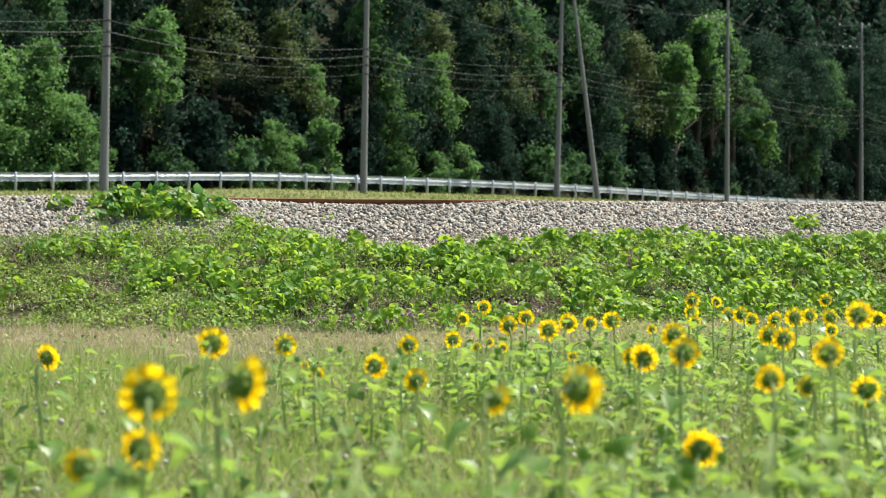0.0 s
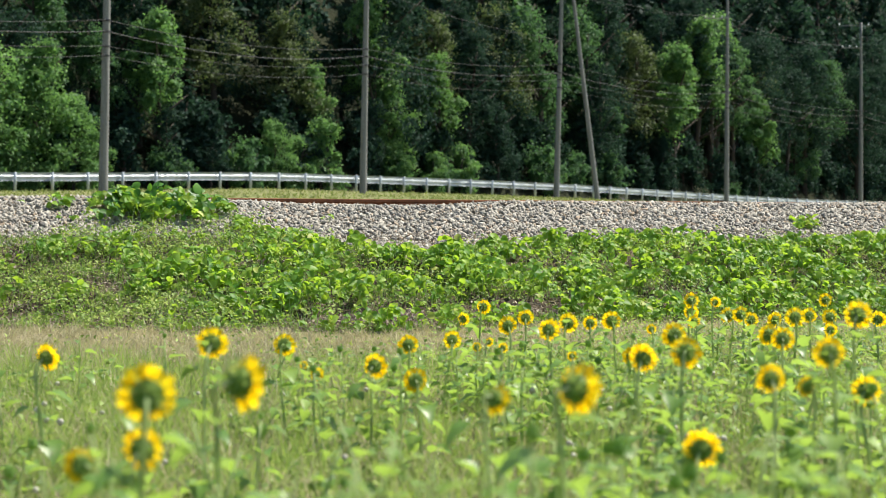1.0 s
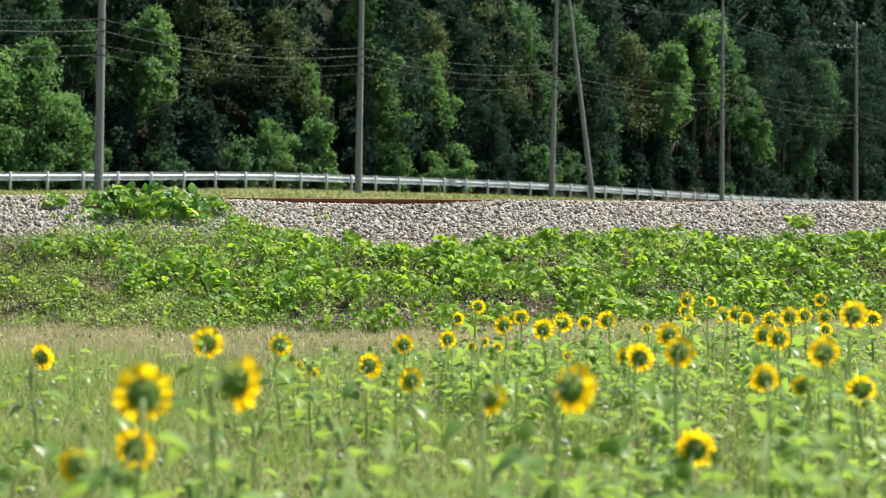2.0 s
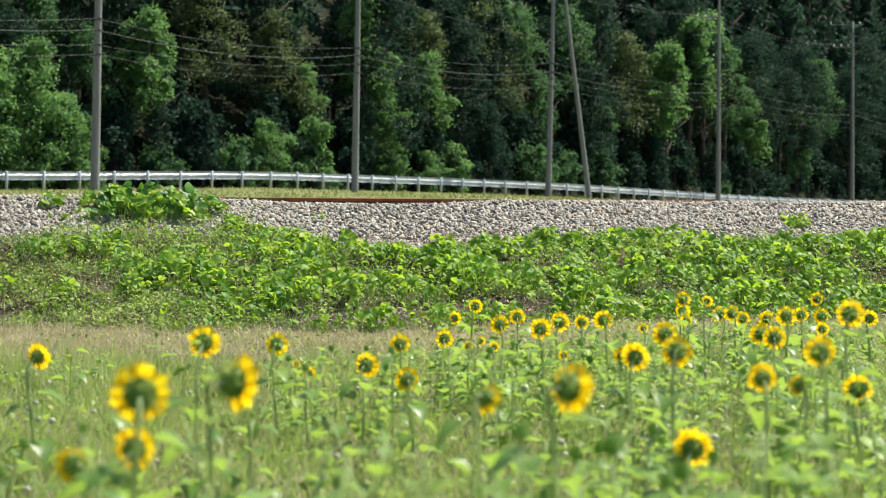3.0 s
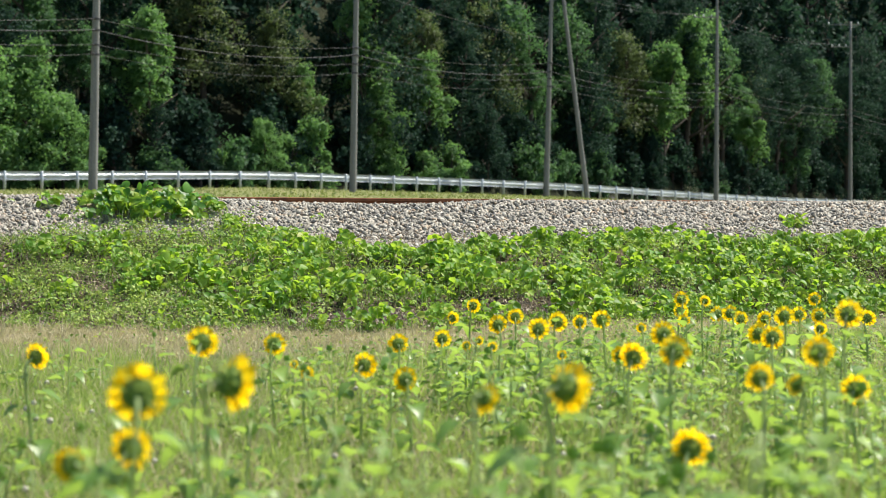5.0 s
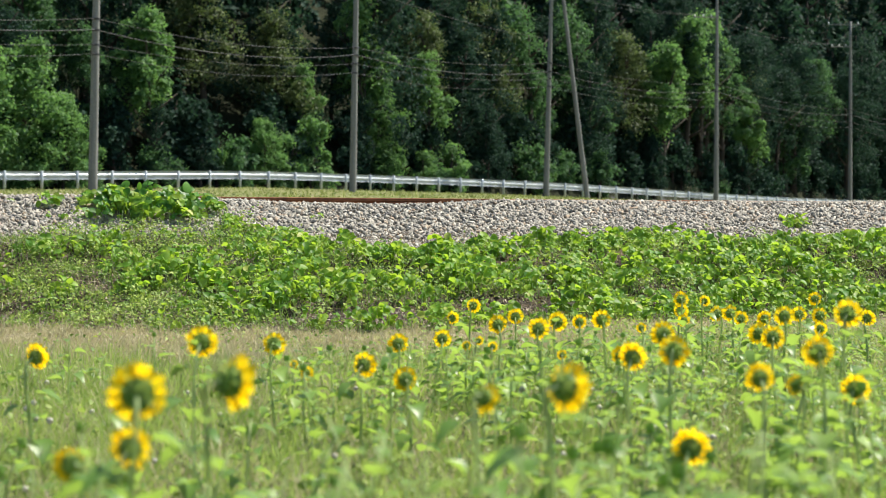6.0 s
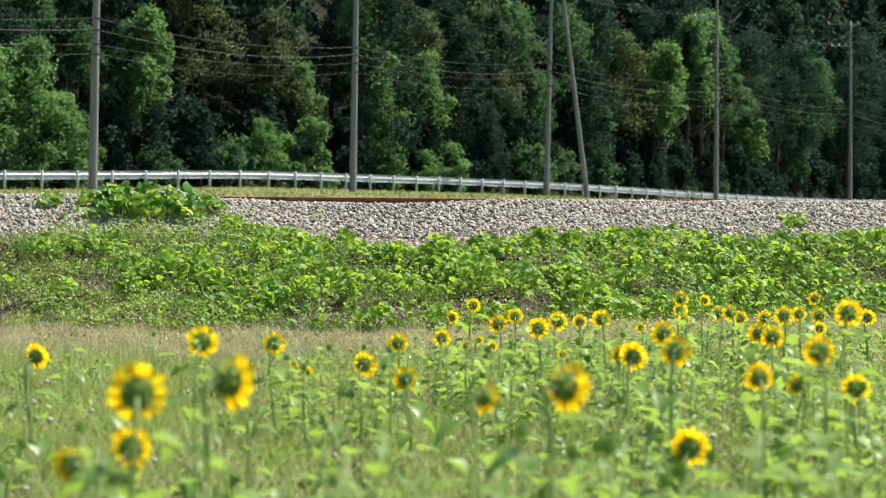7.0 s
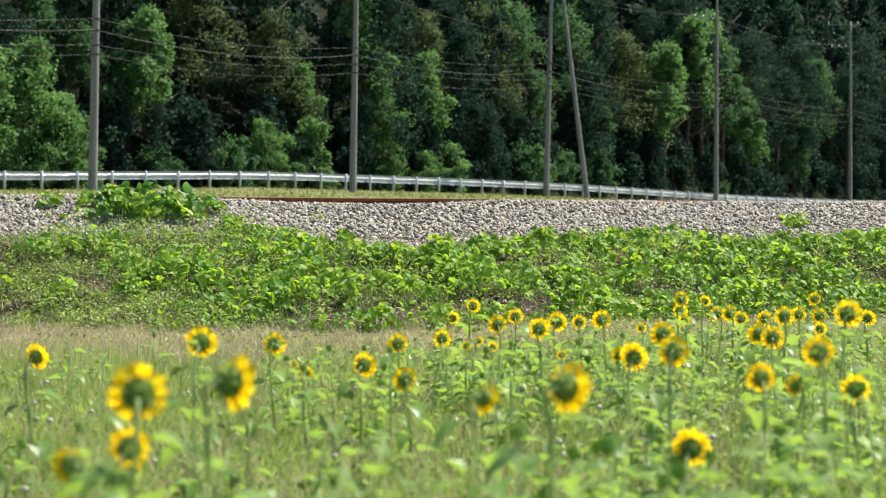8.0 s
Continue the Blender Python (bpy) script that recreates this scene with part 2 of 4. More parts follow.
def crest_z(x):
    return 1.135 - 0.016 * smoothstep(1.0, 3.0, x) + 0.035 * smoothstep(-2.0, -4.0, x) - 0.05 * np.exp(-((x + 0.6) / 1.1) ** 2) + 0.012 * wob(x * 3, x * 1.7, 5)


def land(x, y):
    """Height of the ground; arrays."""
    x, y = np.asarray(x, float), np.asarray(y, float)
    v = y - crest_y(x)
    vt = toe_y(x) - crest_y(x)
    g, rz = np.interp(x, RAIL_X, RAIL_Y), np.interp(x, RAIL_X, ROAD_Z)
    cz = crest_z(np.clip(x, -30, 30))
    field = 0.015 * wob(x * 1.5, y * 1.5, 1)
    bank = 0.74 * smoothstep(0, 1, (v - vt) / (-1.0 - vt)) * 0.35 + 0.74 * 0.65 * np.clip((v - vt) / (-1.0 - vt), 0, 1)
    bank = bank + (0.045 * wob(x * 3.1, y * 3.4, 4) + 0.03 * wob(x * 8.3, y * 9.1, 6)) * np.clip((v - vt) / 0.5, 0, 1) * np.clip((-v - 0.9) / 0.3, 0, 1)
    shoulder = 0.74 + (cz - 0.74) * np.clip(v + 1.0, 0, 1)
    bed = cz - (cz - 1.02) * smoothstep(0.15, 0.6, v)
    z = np.where(v < vt, field, np.where(v < -1.0, bank, np.where(v < 0, shoulder, bed)))
    back = 1.02 - 0.35 * smoothstep(3.6, 4.6, v)
    start = crest_y(x) + 5.0
    t = np.clip((y - start) / np.maximum(g - 0.6 - start, 1), 0, 1)
    ramp = 0.67 + (rz - 0.15 - 0.67) * t + 0.05 * wob(x * 0.4, y * 0.4, 3) * np.sin(np.pi * t)
    z = np.where(v > 3.6, back, z)
    z = np.where(v > 5.0, ramp, z)
    z = np.where(y > g - 0.6, rz - 0.15 - 0.4 * np.clip((y - g) / 2.0, 0, 1), z)
    up = np.maximum(y - g - 7.0, 0)
    hill = rz - 0.55 + 95 * (1 - np.exp(-up * 0.62 / 95)) + 0.5 * wob(x * 0.25, y * 0.25, 8) * np.clip(up / 4, 0, 1)
    z = np.where(y > g + 7.0, hill, z)
    return np.where(y < -2, 0.0, z)


def build_ground():
    xs = np.concatenate([[-1500, -700, -300, -150], np.arange(-90, -12, 2.0), np.arange(-12, 12.01, 0.16), np.arange(14, 92, 2.0), [150, 300, 700, 1500]])
    ys = np.concatenate([[-1500, -600, -200, -60, -20], np.arange(-5, 15, 0.5), np.arange(15, 28.5, 0.1), np.arange(29, 90, 1.5), np.arange(90, 210, 1.0), np.arange(215, 320, 10), [400, 600, 1000, 1500]])
    X, Y = np.meshgrid(xs, ys)
    Z = land(X, Y)
    nx, ny = len(xs), len(ys)
    verts = np.stack([X.ravel(), Y.ravel(), Z.ravel()], 1)
    i = (np.arange(ny - 1)[:, None] * nx + np.arange(nx - 1)[None, :]).ravel()
    faces = np.stack([i, i + 1, i + nx + 1, i + nx], 1)
    me = mesh_from("ground", verts.tolist(), faces.tolist(), [FIELD, STRAW, BANK, BED, VERGE, ASPHALT, HILL], True)
    cx, cy = verts[faces].mean(1)[:, 0], verts[faces].mean(1)[:, 1]
    v, g = cy - crest_y(cx), np.interp(cx, RAIL_X, RAIL_Y)
    vt = toe_y(cx) - crest_y(cx)
    straw = (cy > 14.2 + 0.5 * wob(cx * 1.4, cy * 0.3, 6) + np.clip(cx, 0, 3) * 0.9)
    idx = np.where(v < vt, np.where(straw, 1, 0), np.where(v < -1.0, 2, np.where(v < 3.8, 3, 4)))
    idx = np.where((cy > g + 1.6) & (v > 5), 5, idx)
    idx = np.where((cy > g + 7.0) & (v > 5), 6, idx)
    me.polygons.foreach_set("material_index", idx.astype(np.int32))
    tagged(new("ground", me), "grassy field with a mown strip, an earth railway bank, a verge and a wooded hillside", "ground", kind="structure")


build_ground()


# ---------------------------------------------------------------- track
def track_line(u, off):
    """A point u metres along the track, off metres behind its near crest."""
    n = math.sqrt(1 + TRACK * TRACK)
    return Vector((u / n - off * TRACK / n, 22.9 + u * TRACK / n + off / n, 0))


def build_track():
    prof = [(-0.064, 0), (0.064, 0), (0.064, 0.012), (0.012, 0.03), (0.008, 0.10), (0.031, 0.118), (0.0325, 0.146), (0.026, 0.153), (-0.026, 0.153), (-0.0325, 0.146), (-0.031, 0.118), (-0.008, 0.10), (-0.012, 0.03), (-0.064, 0.012)]
    ang = math.atan(TRACK)
    for k, (off, nm) in enumerate(((0.85, "near"), (0.85 + 1.13, "far"))):
        rail = thing("rail", pose(0, 0, 0), "rusty brown steel railway rail lying on the ballast bed", "rail", "rails of the track")
        for a, b in ((-60, 0.0), (0.006, 90)):
            vs, fs = [], []
            steps = 40
            for s in range(steps + 1):
                u = a + (b - a) * s / steps
                p = track_line(u, off)
                for (px, pz) in prof:
                    vs.append((p.x - px * math.sin(ang), p.y + px * math.cos(ang), 1.034 - 0.0045 * np.clip(u, -8, 8) + pz))
            m = len(prof)
            for s in range(steps):
                for j in range(m):
                    q = (j + 1) % m
                    fs.append((s * m + j, s * m + q, (s + 1) * m + q, (s + 1) * m + j))
            fs.append(tuple(range(m)))
            fs.append(tuple(range(steps * m + m - 1, steps * m - 1, -1)))
            me = mesh_from("rail_bar", vs, fs, [RUST, WORN])
            idx = [1 if i < steps * m and i % m == 7 else 0 for i in range(len(fs))]
            me.polygons.foreach_set("material_index", idx)
            part("rail_bar", me, rail)
        for side in (-1, 1):
            bm = bmesh.new()
            bmesh.ops.create_cube(bm, size=1, matrix=Matrix.Diagonal((0.56, 0.024, 0.082, 1)))
            bmesh.ops.bevel(bm, geom=bm.edges, offset=0.006, segments=1, affect="EDGES")
            for i in range(4):
                bmesh.ops.create_cone(bm, cap_ends=True, segments=6, radius1=0.016, radius2=0.016, depth=0.035, matrix=pose(-0.2 + i * 0.13, side * 0.02, 0, 90))
            me = bpy.data.meshes.new("fishplate")
            bm.to_mesh(me)
            bm.free()
            me.materials.append(RUST)
            p = track_line(0.0, off + side * 0.026)
            part("fishplate", me, rail, "bolted rusty joint plate", pose(p.x, p.y, 1.034 + 0.07, 0, 0, math.degrees(ang)))
    bm = bmesh.new()
    bmesh.ops.create_cube(bm, size=1, matrix=Matrix.Diagonal((0.2, 2.1, 0.14, 1)))
    bmesh.ops.bevel(bm, geom=bm.edges, offset=0.012, segments=1, affect="EDGES")
    me = bpy.data.meshes.new("sleeper")
    bm.to_mesh(me)
    bm.free()
    me.materials.append(SLEEPER)
    for i in range(-30, 46):
        p = track_line(i * 0.62 + 0.3, 1.415)
        thing("sleeper", pose(p.x, p.y, 0.961 - 0.0045 * max(-8, min(8, i * 0.62)), 0, 0, math.degrees(ang)), "dark weathered timber sleeper under the rails", "sleeper", "sleepers of the track", me)


build_track()


# ---------------------------------------------------------------- guard rail along the road
def along(xs, ys, step, start, stop):
    """Points every step metres along a polyline, with the heading."""
    pts = [Vector((x, y, 0)) for x, y in zip(xs, ys)]
    out, run = [], 0.0
    for a, b in zip(pts, pts[1:]):
        L = (b - a).length
        while start + len(out) * step <= run + L and start + len(out) * step <= stop:
            d = start + len(out) * step - run
            out.append((a + (b - a) * (d / L), math.atan2(b.y - a.y, b.x - a.x)))
        run += L
    return out


def build_guard_rail():
    """A W-beam on round posts, two metres apart."""
    gx = np.linspace(-46, 60, 160)
    gy = np.interp(gx, RAIL_X, RAIL_Y)
    for _ in range(6):
        gy[1:-1] = (gy[:-2] + gy[1:-1] * 2 + gy[2:]) / 4
    stations = along(gx, gy, 2.0, 0.35, 178)
    fence = thing("guard_rail", pose(0, 0, 0), "galvanised white-grey steel road guard rail with corrugated beam", "guard rail")
    zs = np.interp(np.array([s[0].x for s in stations]), RAIL_X, ROAD_Z)
    for _ in range(3):
        zs[1:-1] = (zs[:-2] + zs[1:-1] * 2 + zs[2:]) / 4
    pv, pf = tube([(0, 0, -0.3), (0, 0, 0.70), (0, 0, 0.715)], [0.068, 0.068, 0.045], 12)
    post = mesh_from("post", pv, pf, ZINC, True)
    w = [(-0.02, 0), (-0.085, 0.035), (-0.085, 0.10), (-0.03, 0.155), (-0.02, 0.195), (-0.03, 0.235), (-0.085, 0.29), (-0.085, 0.355), (-0.02, 0.39)]
    for i, ((p, a), z) in enumerate(zip(stations, zs)):
        part("post", post, fence, "", pose(p.x, p.y, z, random.uniform(-1, 1), random.uniform(-1, 1)))
    for i in range(0, len(stations) - 1, 2):
        run = list(range(i, min(i + 3, len(stations))))
        vs, fs = [], []
        for k in run:
            p, a = stations[k]
            nx, ny = math.sin(a), -math.cos(a)
            for back in (0.0, 0.006):
                for (o, h) in w:
                    d = -0.16 + (o + 0.085) + back
                    lap = 0.004 * ((i // 2) % 2)
                    vs.append((p.x + nx * (d + lap), p.y + ny * (d + lap), zs[k] + 0.31 + h))
        m = len(w)
        for s in range(len(run) - 1):
            for j in range(m - 1):
                b0, b1 = s * 2 * m, (s + 1) * 2 * m
                fs.append((b0 + j, b1 + j, b1 + j + 1, b0 + j + 1))
                fs.append((b0 + m + j, b0 + m + j + 1, b1 + m + j + 1, b1 + m + j))
            for j in (0, m - 1):
                b0, b1 = s * 2 * m, (s + 1) * 2 * m
                fs.append((b0 + j, b0 + m + j, b1 + m + j, b1 + j))
        part("beam", mesh_from("beam", vs, fs, ZINC), fence)


build_guard_rail()


# ---------------------------------------------------------------- poles and wires
POLE_AT = [(-12.7, 78.0, 1.25), (-3.82, 100.0, 1.05), (6.6, 121.0, 1.5), (19.2, 141.0, 0.2), (33.1, 165.0, 0.0)]
LOW_WIRES = [(8.42, 8.0, 7.45, 7.1), (9.15, 8.8, 8.38, 7.95), (10.0, 9.5, 9.1, 8.65), (10.1, 9.55, 9.0, 8.55), (9.6, 9.2, 8.6, 8.2)]


def pole_point(i, h, side=0.0, out=0.0):
    x, y, lean = POLE_AT[i]
    z0 = float(land(x, y))
    return Vector((x + math.tan(radians(lean)) * (h - z0) + side, y + out, h))


def build_pole(i, top=15.0):
    x, y, lean = POLE_AT[i]
    z0 = float(land(x, y))
    L = top - z0
    ob = thing("utility_pole", pose(x, y, z0, 0, lean, 0), "tall grey weathered concrete utility pole standing on the verge", "utility pole", "poles along the road")
    n = 12
    vs, fs = tube([(0, 0, -1 + (L + 1) * k / n) for k in range(n + 1)], [0.185 - 0.0062 * (L + 1) * k / n for k in range(n + 1)], 16)
    part("shaft", mesh_from("shaft", vs, fs, CONCRETE, True), ob)
    band_v, band_f = tube([(0, 0, -0.04), (0, 0, 0.04)], [0.172, 0.172], 16)
    band = mesh_from("band", band_v, band_f, CABLE)
    for h in LOW_WIRES[i]:
        b = part("band", band, ob, "", pose(0, 0, h - z0))
        b.scale = (0.9, 0.9, 1)
        vs, fs = tube([(-0.02, -0.1, 0), (-0.02, -0.26, 0), (-0.02, -0.3, 0.03)], [0.018, 0.018, 0.03], 8)
        part("bracket", mesh_from("bracket", vs, fs, CABLE), ob, "", pose(0, 0, h - z0))
    bm = bmesh.new()
    bmesh.ops.create_cube(bm, size=1, matrix=pose(-0.75, -0.14, 13.75 + 0.95 - z0 - 0.12) @ Matrix.Diagonal((1.7, 0.075, 0.075, 1)))
    bmesh.ops.bevel(bm, geom=bm.edges, offset=0.01, segments=1, affect="EDGES")
    me = bpy.data.meshes.new("crossarm")
    bm.to_mesh(me)
    bm.free()
    me.materials.append(CONCRETE)
    part("crossarm", me, ob, "grey steel arm")
    iv, jf = tube([(0, 0, 0), (0, 0, 0.06), (0, 0, 0.07), (0, 0, 0.12), (0, 0, 0.15)], [0.04, 0.065, 0.035, 0.055, 0.02], 10)
    ins = mesh_from("insulator", iv, jf, PORCELAIN, True)
    for dx in (-1.5, -0.95, -0.4):
        part("insulator", ins, ob, "white porcelain insulator", pose(dx, -0.14, 13.75 + 0.95 - z0 - 0.08))
    if i == 4:
        bm = bmesh.new()
        bmesh.ops.create_cube(bm, size=1, matrix=pose(-0.5, 0.16, 16.35 - z0) @ Matrix.Diagonal((2.6, 0.08, 0.08, 1)))
        me = bpy.data.meshes.new("crossarm")
        bm.to_mesh(me)
        bm.free()
        me.materials.append(CONCRETE)
        part("crossarm", me, ob, "grey steel arm")
        for dx in (-1.7, 0.6):
            part("insulator", ins, ob, "white porcelain insulator", pose(dx, 0.16, 16.4 - z0))
    return ob


for i in range(5):
    build_pole(i, 16.6 if i == 4 else 17.0)


def build_strut():
    """The raking pole that props the third one."""
    foot, head = Vector((9.02, 121.4, float(land(9.02, 121.4)))), Vector((7.43, 121.2, 15.2))
    d = head - foot
    ob = thing("strut_pole", pose(*foot), "slanting grey concrete prop pole leaning towards a utility pole", "utility pole")
    pts = [d * (k / 10) for k in range(-1, 11)]
    vs, fs = tube(pts, [0.17 - 0.007 * k for k in range(12)], 16)
    part("shaft", mesh_from("shaft", vs, fs, CONCRETE, True), ob)


build_strut()


def build_wire(a, b, sag, r, label="thin dark overhead cable strung between utility poles"):
    pts = []
    for k in range(25):
        t = k / 24
        p = a.lerp(b, t)
        p.z -= sag * 4 * t * (1 - t)
        pts.append(p)
    vs, fs = tube(pts, [r] * 25, 6)
    thing("overhead_cable", pose(0, 0, 0), label, "cable", "overhead cables", mesh_from("overhead_cable", vs, fs, CABLE, True))


for i in range(-1, 5):
    for k in range(4):
        if i < 0:
            a = Vector((-21.0, 57.0, (7.4, 7.5, 6.8, 6.5)[k]))
        else:
            a = pole_point(i, LOW_WIRES[i][k], 0.0, -0.3)
        b = pole_point(i + 1, LOW_WIRES[i + 1][k], 0.0, -0.3) if i < 4 else Vector((49.0, 190.0, LOW_WIRES[4][k] - 0.5))
        build_wire(a, b, (0.42, 0.5, 0.38, 0.45)[k], (0.010, 0.015, 0.008, 0.008)[k])
for i in range(0, 4):
    for dx in (-1.5, -0.4):
        build_wire(pole_point(i, 14.78, dx, -0.14), pole_point(i + 1, 14.78, dx, -0.14), 0.55, 0.008)
build_wire(pole_point(1, 12.1, 0.1, -0.2), pole_point(2, 11.4, -0.1, -0.2), 0.35, 0.009)


# ---------------------------------------------------------------- trees on the hillside
LEAF_V = np.array([[0, -0.5, 0], [0.3, -0.05, 0.07], [0, 0.55, -0.06], [-0.3, -0.05, 0.07]])
LEAF_F = [(0, 1, 2), (0, 2, 3)]


def crown_mesh(rng, material, clumps, leaves, spread, low, high, leaf):
    """Leaves on lumpy, upright lobes stacked round the trunk, with trailing skirts below each."""
    pos, nor = [], []
    n = int(leaves * 1.9 / clumps)
    for c in range(clumps):
        t = (c + rng.random()) / clumps
        h = low + (high - low) * (0.06 + 0.82 * t)
        reach = spread * (0.8 - 0.6 * t * t) * (0.75 + 0.5 * rng.random())
        a, r = rng.random() * 6.283, reach * (0.25 + 0.75 * rng.random())
        ctr = np.array([r * math.cos(a), r * math.sin(a), h])
        rr = spread * (0.14 + 0.27 * rng.random() ** 1.4)
        d = rng.normal(size=(n, 3))
        d /= np.linalg.norm(d, axis=1, keepdims=True)
        d[:, 2] = np.where((d[:, 2] < -0.2) & (rng.random(n) < 0.6), -d[:, 2], d[:, 2])
        lump = 1 + 0.38 * wob(d[:, 0] * 5 + c, d[:, 1] * 5 + d[:, 2] * 6, c * 1.7)
        shape = np.array([0.8 + 0.5 * rng.random(), 0.8 + 0.5 * rng.random(), 0.7 + 0.6 * rng.random()])
        q = ctr + d * rr * shape * (lump * (0.5 + 0.62 * rng.random(n)))[:, None]
        strand = np.clip(wob(np.arctan2(d[:, 1], d[:, 0]) * 7, d[:, 2] * 0.4, c), 0, 1)
        q[:, 2] -= (d[:, 2] < 0.3) * strand * rr * 1.6 * rng.random(n)
        keep = wob(q[:, 0] * 3.1, q[:, 1] * 3.1 + q[:, 2] * 3.7, c) + 0.5 * wob(q[:, 0] * 8, q[:, 1] * 8 - q[:, 2] * 7, 3) > -0.12
        pos.append(q[keep])
        nor.append((d * 0.75 + rng.normal(size=(n, 3)) * 0.6 + np.array([0, 0, 0.35]))[keep])
    pos, nor = np.concatenate(pos), np.concatenate(nor)
    size = leaf * (0.55 + 0.8 * rng.random(len(pos)))
    return stamp("crown", LEAF_V, LEAF_F, turned_to(pos, nor, rng.random(len(pos)) * 6.283, size), material)


def trunk_mesh(rng, height, r, limbs):
    lean = rng.normal(size=2) * 0.25
    pts = [Vector((lean[0] * (k / 6) ** 2, lean[1] * (k / 6) ** 2, height * k / 6 - 0.4)) for k in range(7)]
    vs, fs = tube(pts, [r * (1 - 0.13 * k) for k in range(7)], 8)
    for j in range(limbs):
        base = pts[2 + j % 4]
        a = j * 2.4 + rng.random()
        L = height * (0.15 + 0.08 * rng.random())
        lp = [base, base + Vector((math.cos(a) * L * 0.5, math.sin(a) * L * 0.5, L * 0.3)), base + Vector((math.cos(a) * L, math.sin(a) * L, L * 0.75))]
        v2, f2 = tube(lp, [r * 0.42, r * 0.28, r * 0.1], 6)
        fs += [tuple(i + len(vs) for i in f) for f in f2]
        vs += v2
    return mesh_from("trunk", vs, fs, BARK, True)


def build_tree(kind, rng):
    mat, clumps, leaves, spread, low, high, leaf, label, name = kind
    ob = thing(name, pose(0, 0, -50), label, "tree" if name != "bush" else "bush", "trees of the hillside")
    part("trunk", trunk_mesh(rng, high * 0.85, 0.05 + high * 0.017, 7), ob)
    part("crown", crown_mesh(rng, mat, clumps, leaves, spread, low, high, leaf), ob)
    return ob


def build_forest():
    rng = np.random.default_rng(4)
    broad = "leafy dark green broadleaf tree on the wooded hillside"
    shaded = "dense tree on the wooded hillside, leaves coloured dark and bluish for shade"
    vine = "bright green tree smothered in climbing vines"
    bush = "low leafy green bush at the foot of the wood"
    kinds = [(TREE_LEAF, 44, 12500, 2.8, 0.4, 10.5, 0.16, broad, "tree"), (TREE_LEAF_B, 44, 11000, 3.0, 0.2, 11.5, 0.16, shaded, "tree"),
             (TREE_LEAF, 36, 10000, 2.3, 0.4, 9.0, 0.15, broad, "tree"), (TREE_LEAF_B, 36, 9500, 2.5, 0.2, 8.5, 0.155, shaded, "tree"),
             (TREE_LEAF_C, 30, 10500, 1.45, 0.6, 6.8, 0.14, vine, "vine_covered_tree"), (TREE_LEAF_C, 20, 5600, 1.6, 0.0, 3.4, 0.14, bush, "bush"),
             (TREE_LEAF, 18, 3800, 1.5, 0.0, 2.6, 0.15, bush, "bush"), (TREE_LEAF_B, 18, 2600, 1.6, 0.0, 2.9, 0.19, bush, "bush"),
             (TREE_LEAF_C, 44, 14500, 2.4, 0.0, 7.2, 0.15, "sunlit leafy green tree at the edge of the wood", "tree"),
             (TREE_LEAF_B, 24, 1250, 2.9, 0.4, 10.5, 0.45, shaded, "tree"), (TREE_LEAF, 24, 1250, 2.8, 0.4, 10.0, 0.45, broad, "tree"),
             (TREE_LEAF_B, 40, 11500, 3.2, 3.2, 11.5, 0.165, shaded, "tree"),
             (TREE_LEAF_D, 34, 8500, 2.4, 1.5, 8.5, 0.15, "greyish olive-green leafy tree among the dark wood", "tree"),
             (TREE_LEAF, 42, 12500, 2.7, 3.4, 11.0, 0.16, "tall green broadleaf tree with a high ragged crown", "tree"),
             (TREE_LEAF_C, 30, 11500, 1.7, 2.7, 7.0, 0.14, "tall vine-hung tree with a domed crown, leaves coloured light as if sunlit", "vine_covered_tree")]
    src = [build_tree(k, rng) for k in kinds]
    used = set()

    def put(k, x, back, s, dz=0.0):
        g = float(np.interp(x, RAIL_X, RAIL_Y))
        y = g + 7.2 + back
        m = pose(x, y, float(land(x, y)) + dz, rng.normal() * 2, rng.normal() * 2, rng.random() * 360)
        if k in used:
            ob = copy_thing(src[k], m)
        else:
            used.add(k)
            ob = src[k]
            ob.matrix_basis = m
        ob.scale = (s, s, s * (0.92 + 0.16 * rng.random()))

    # the foremost forms, one by one; the lightest leaves go where sun falls
    west = ((8, -22.2, 0.8, 1.2), (8, -19.9, 0.6, 1.15), (8, -18.2, 0.3, 0.76), (5, -17.2, 0.3, 0.8), (5, -20.6, 0.0, 1.1), (14, -14.7, 1.8, 1.36), (5, -11.4, 0.9, 0.6), (8, -9.0, 0.5, 0.6), (5, -6.7, 0.3, 1.2), (5, -8.0, 0.2, 0.95), (12, -8.4, 4.0, 0.95), (12, -12.6, 7.0, 1.1), (14, -7.0, 2.6, 0.8), (8, -3.0, 1.6, 0.9), (5, -2.7, 0.4, 1.0), (14, -3.9, 2.5, 1.4), (14, -0.1, 1.5, 1.14), (3, -14.2, 1.0, 0.5), (3, -12.4, 1.2, 0.6), (3, -4.2, 1.4, 0.55))
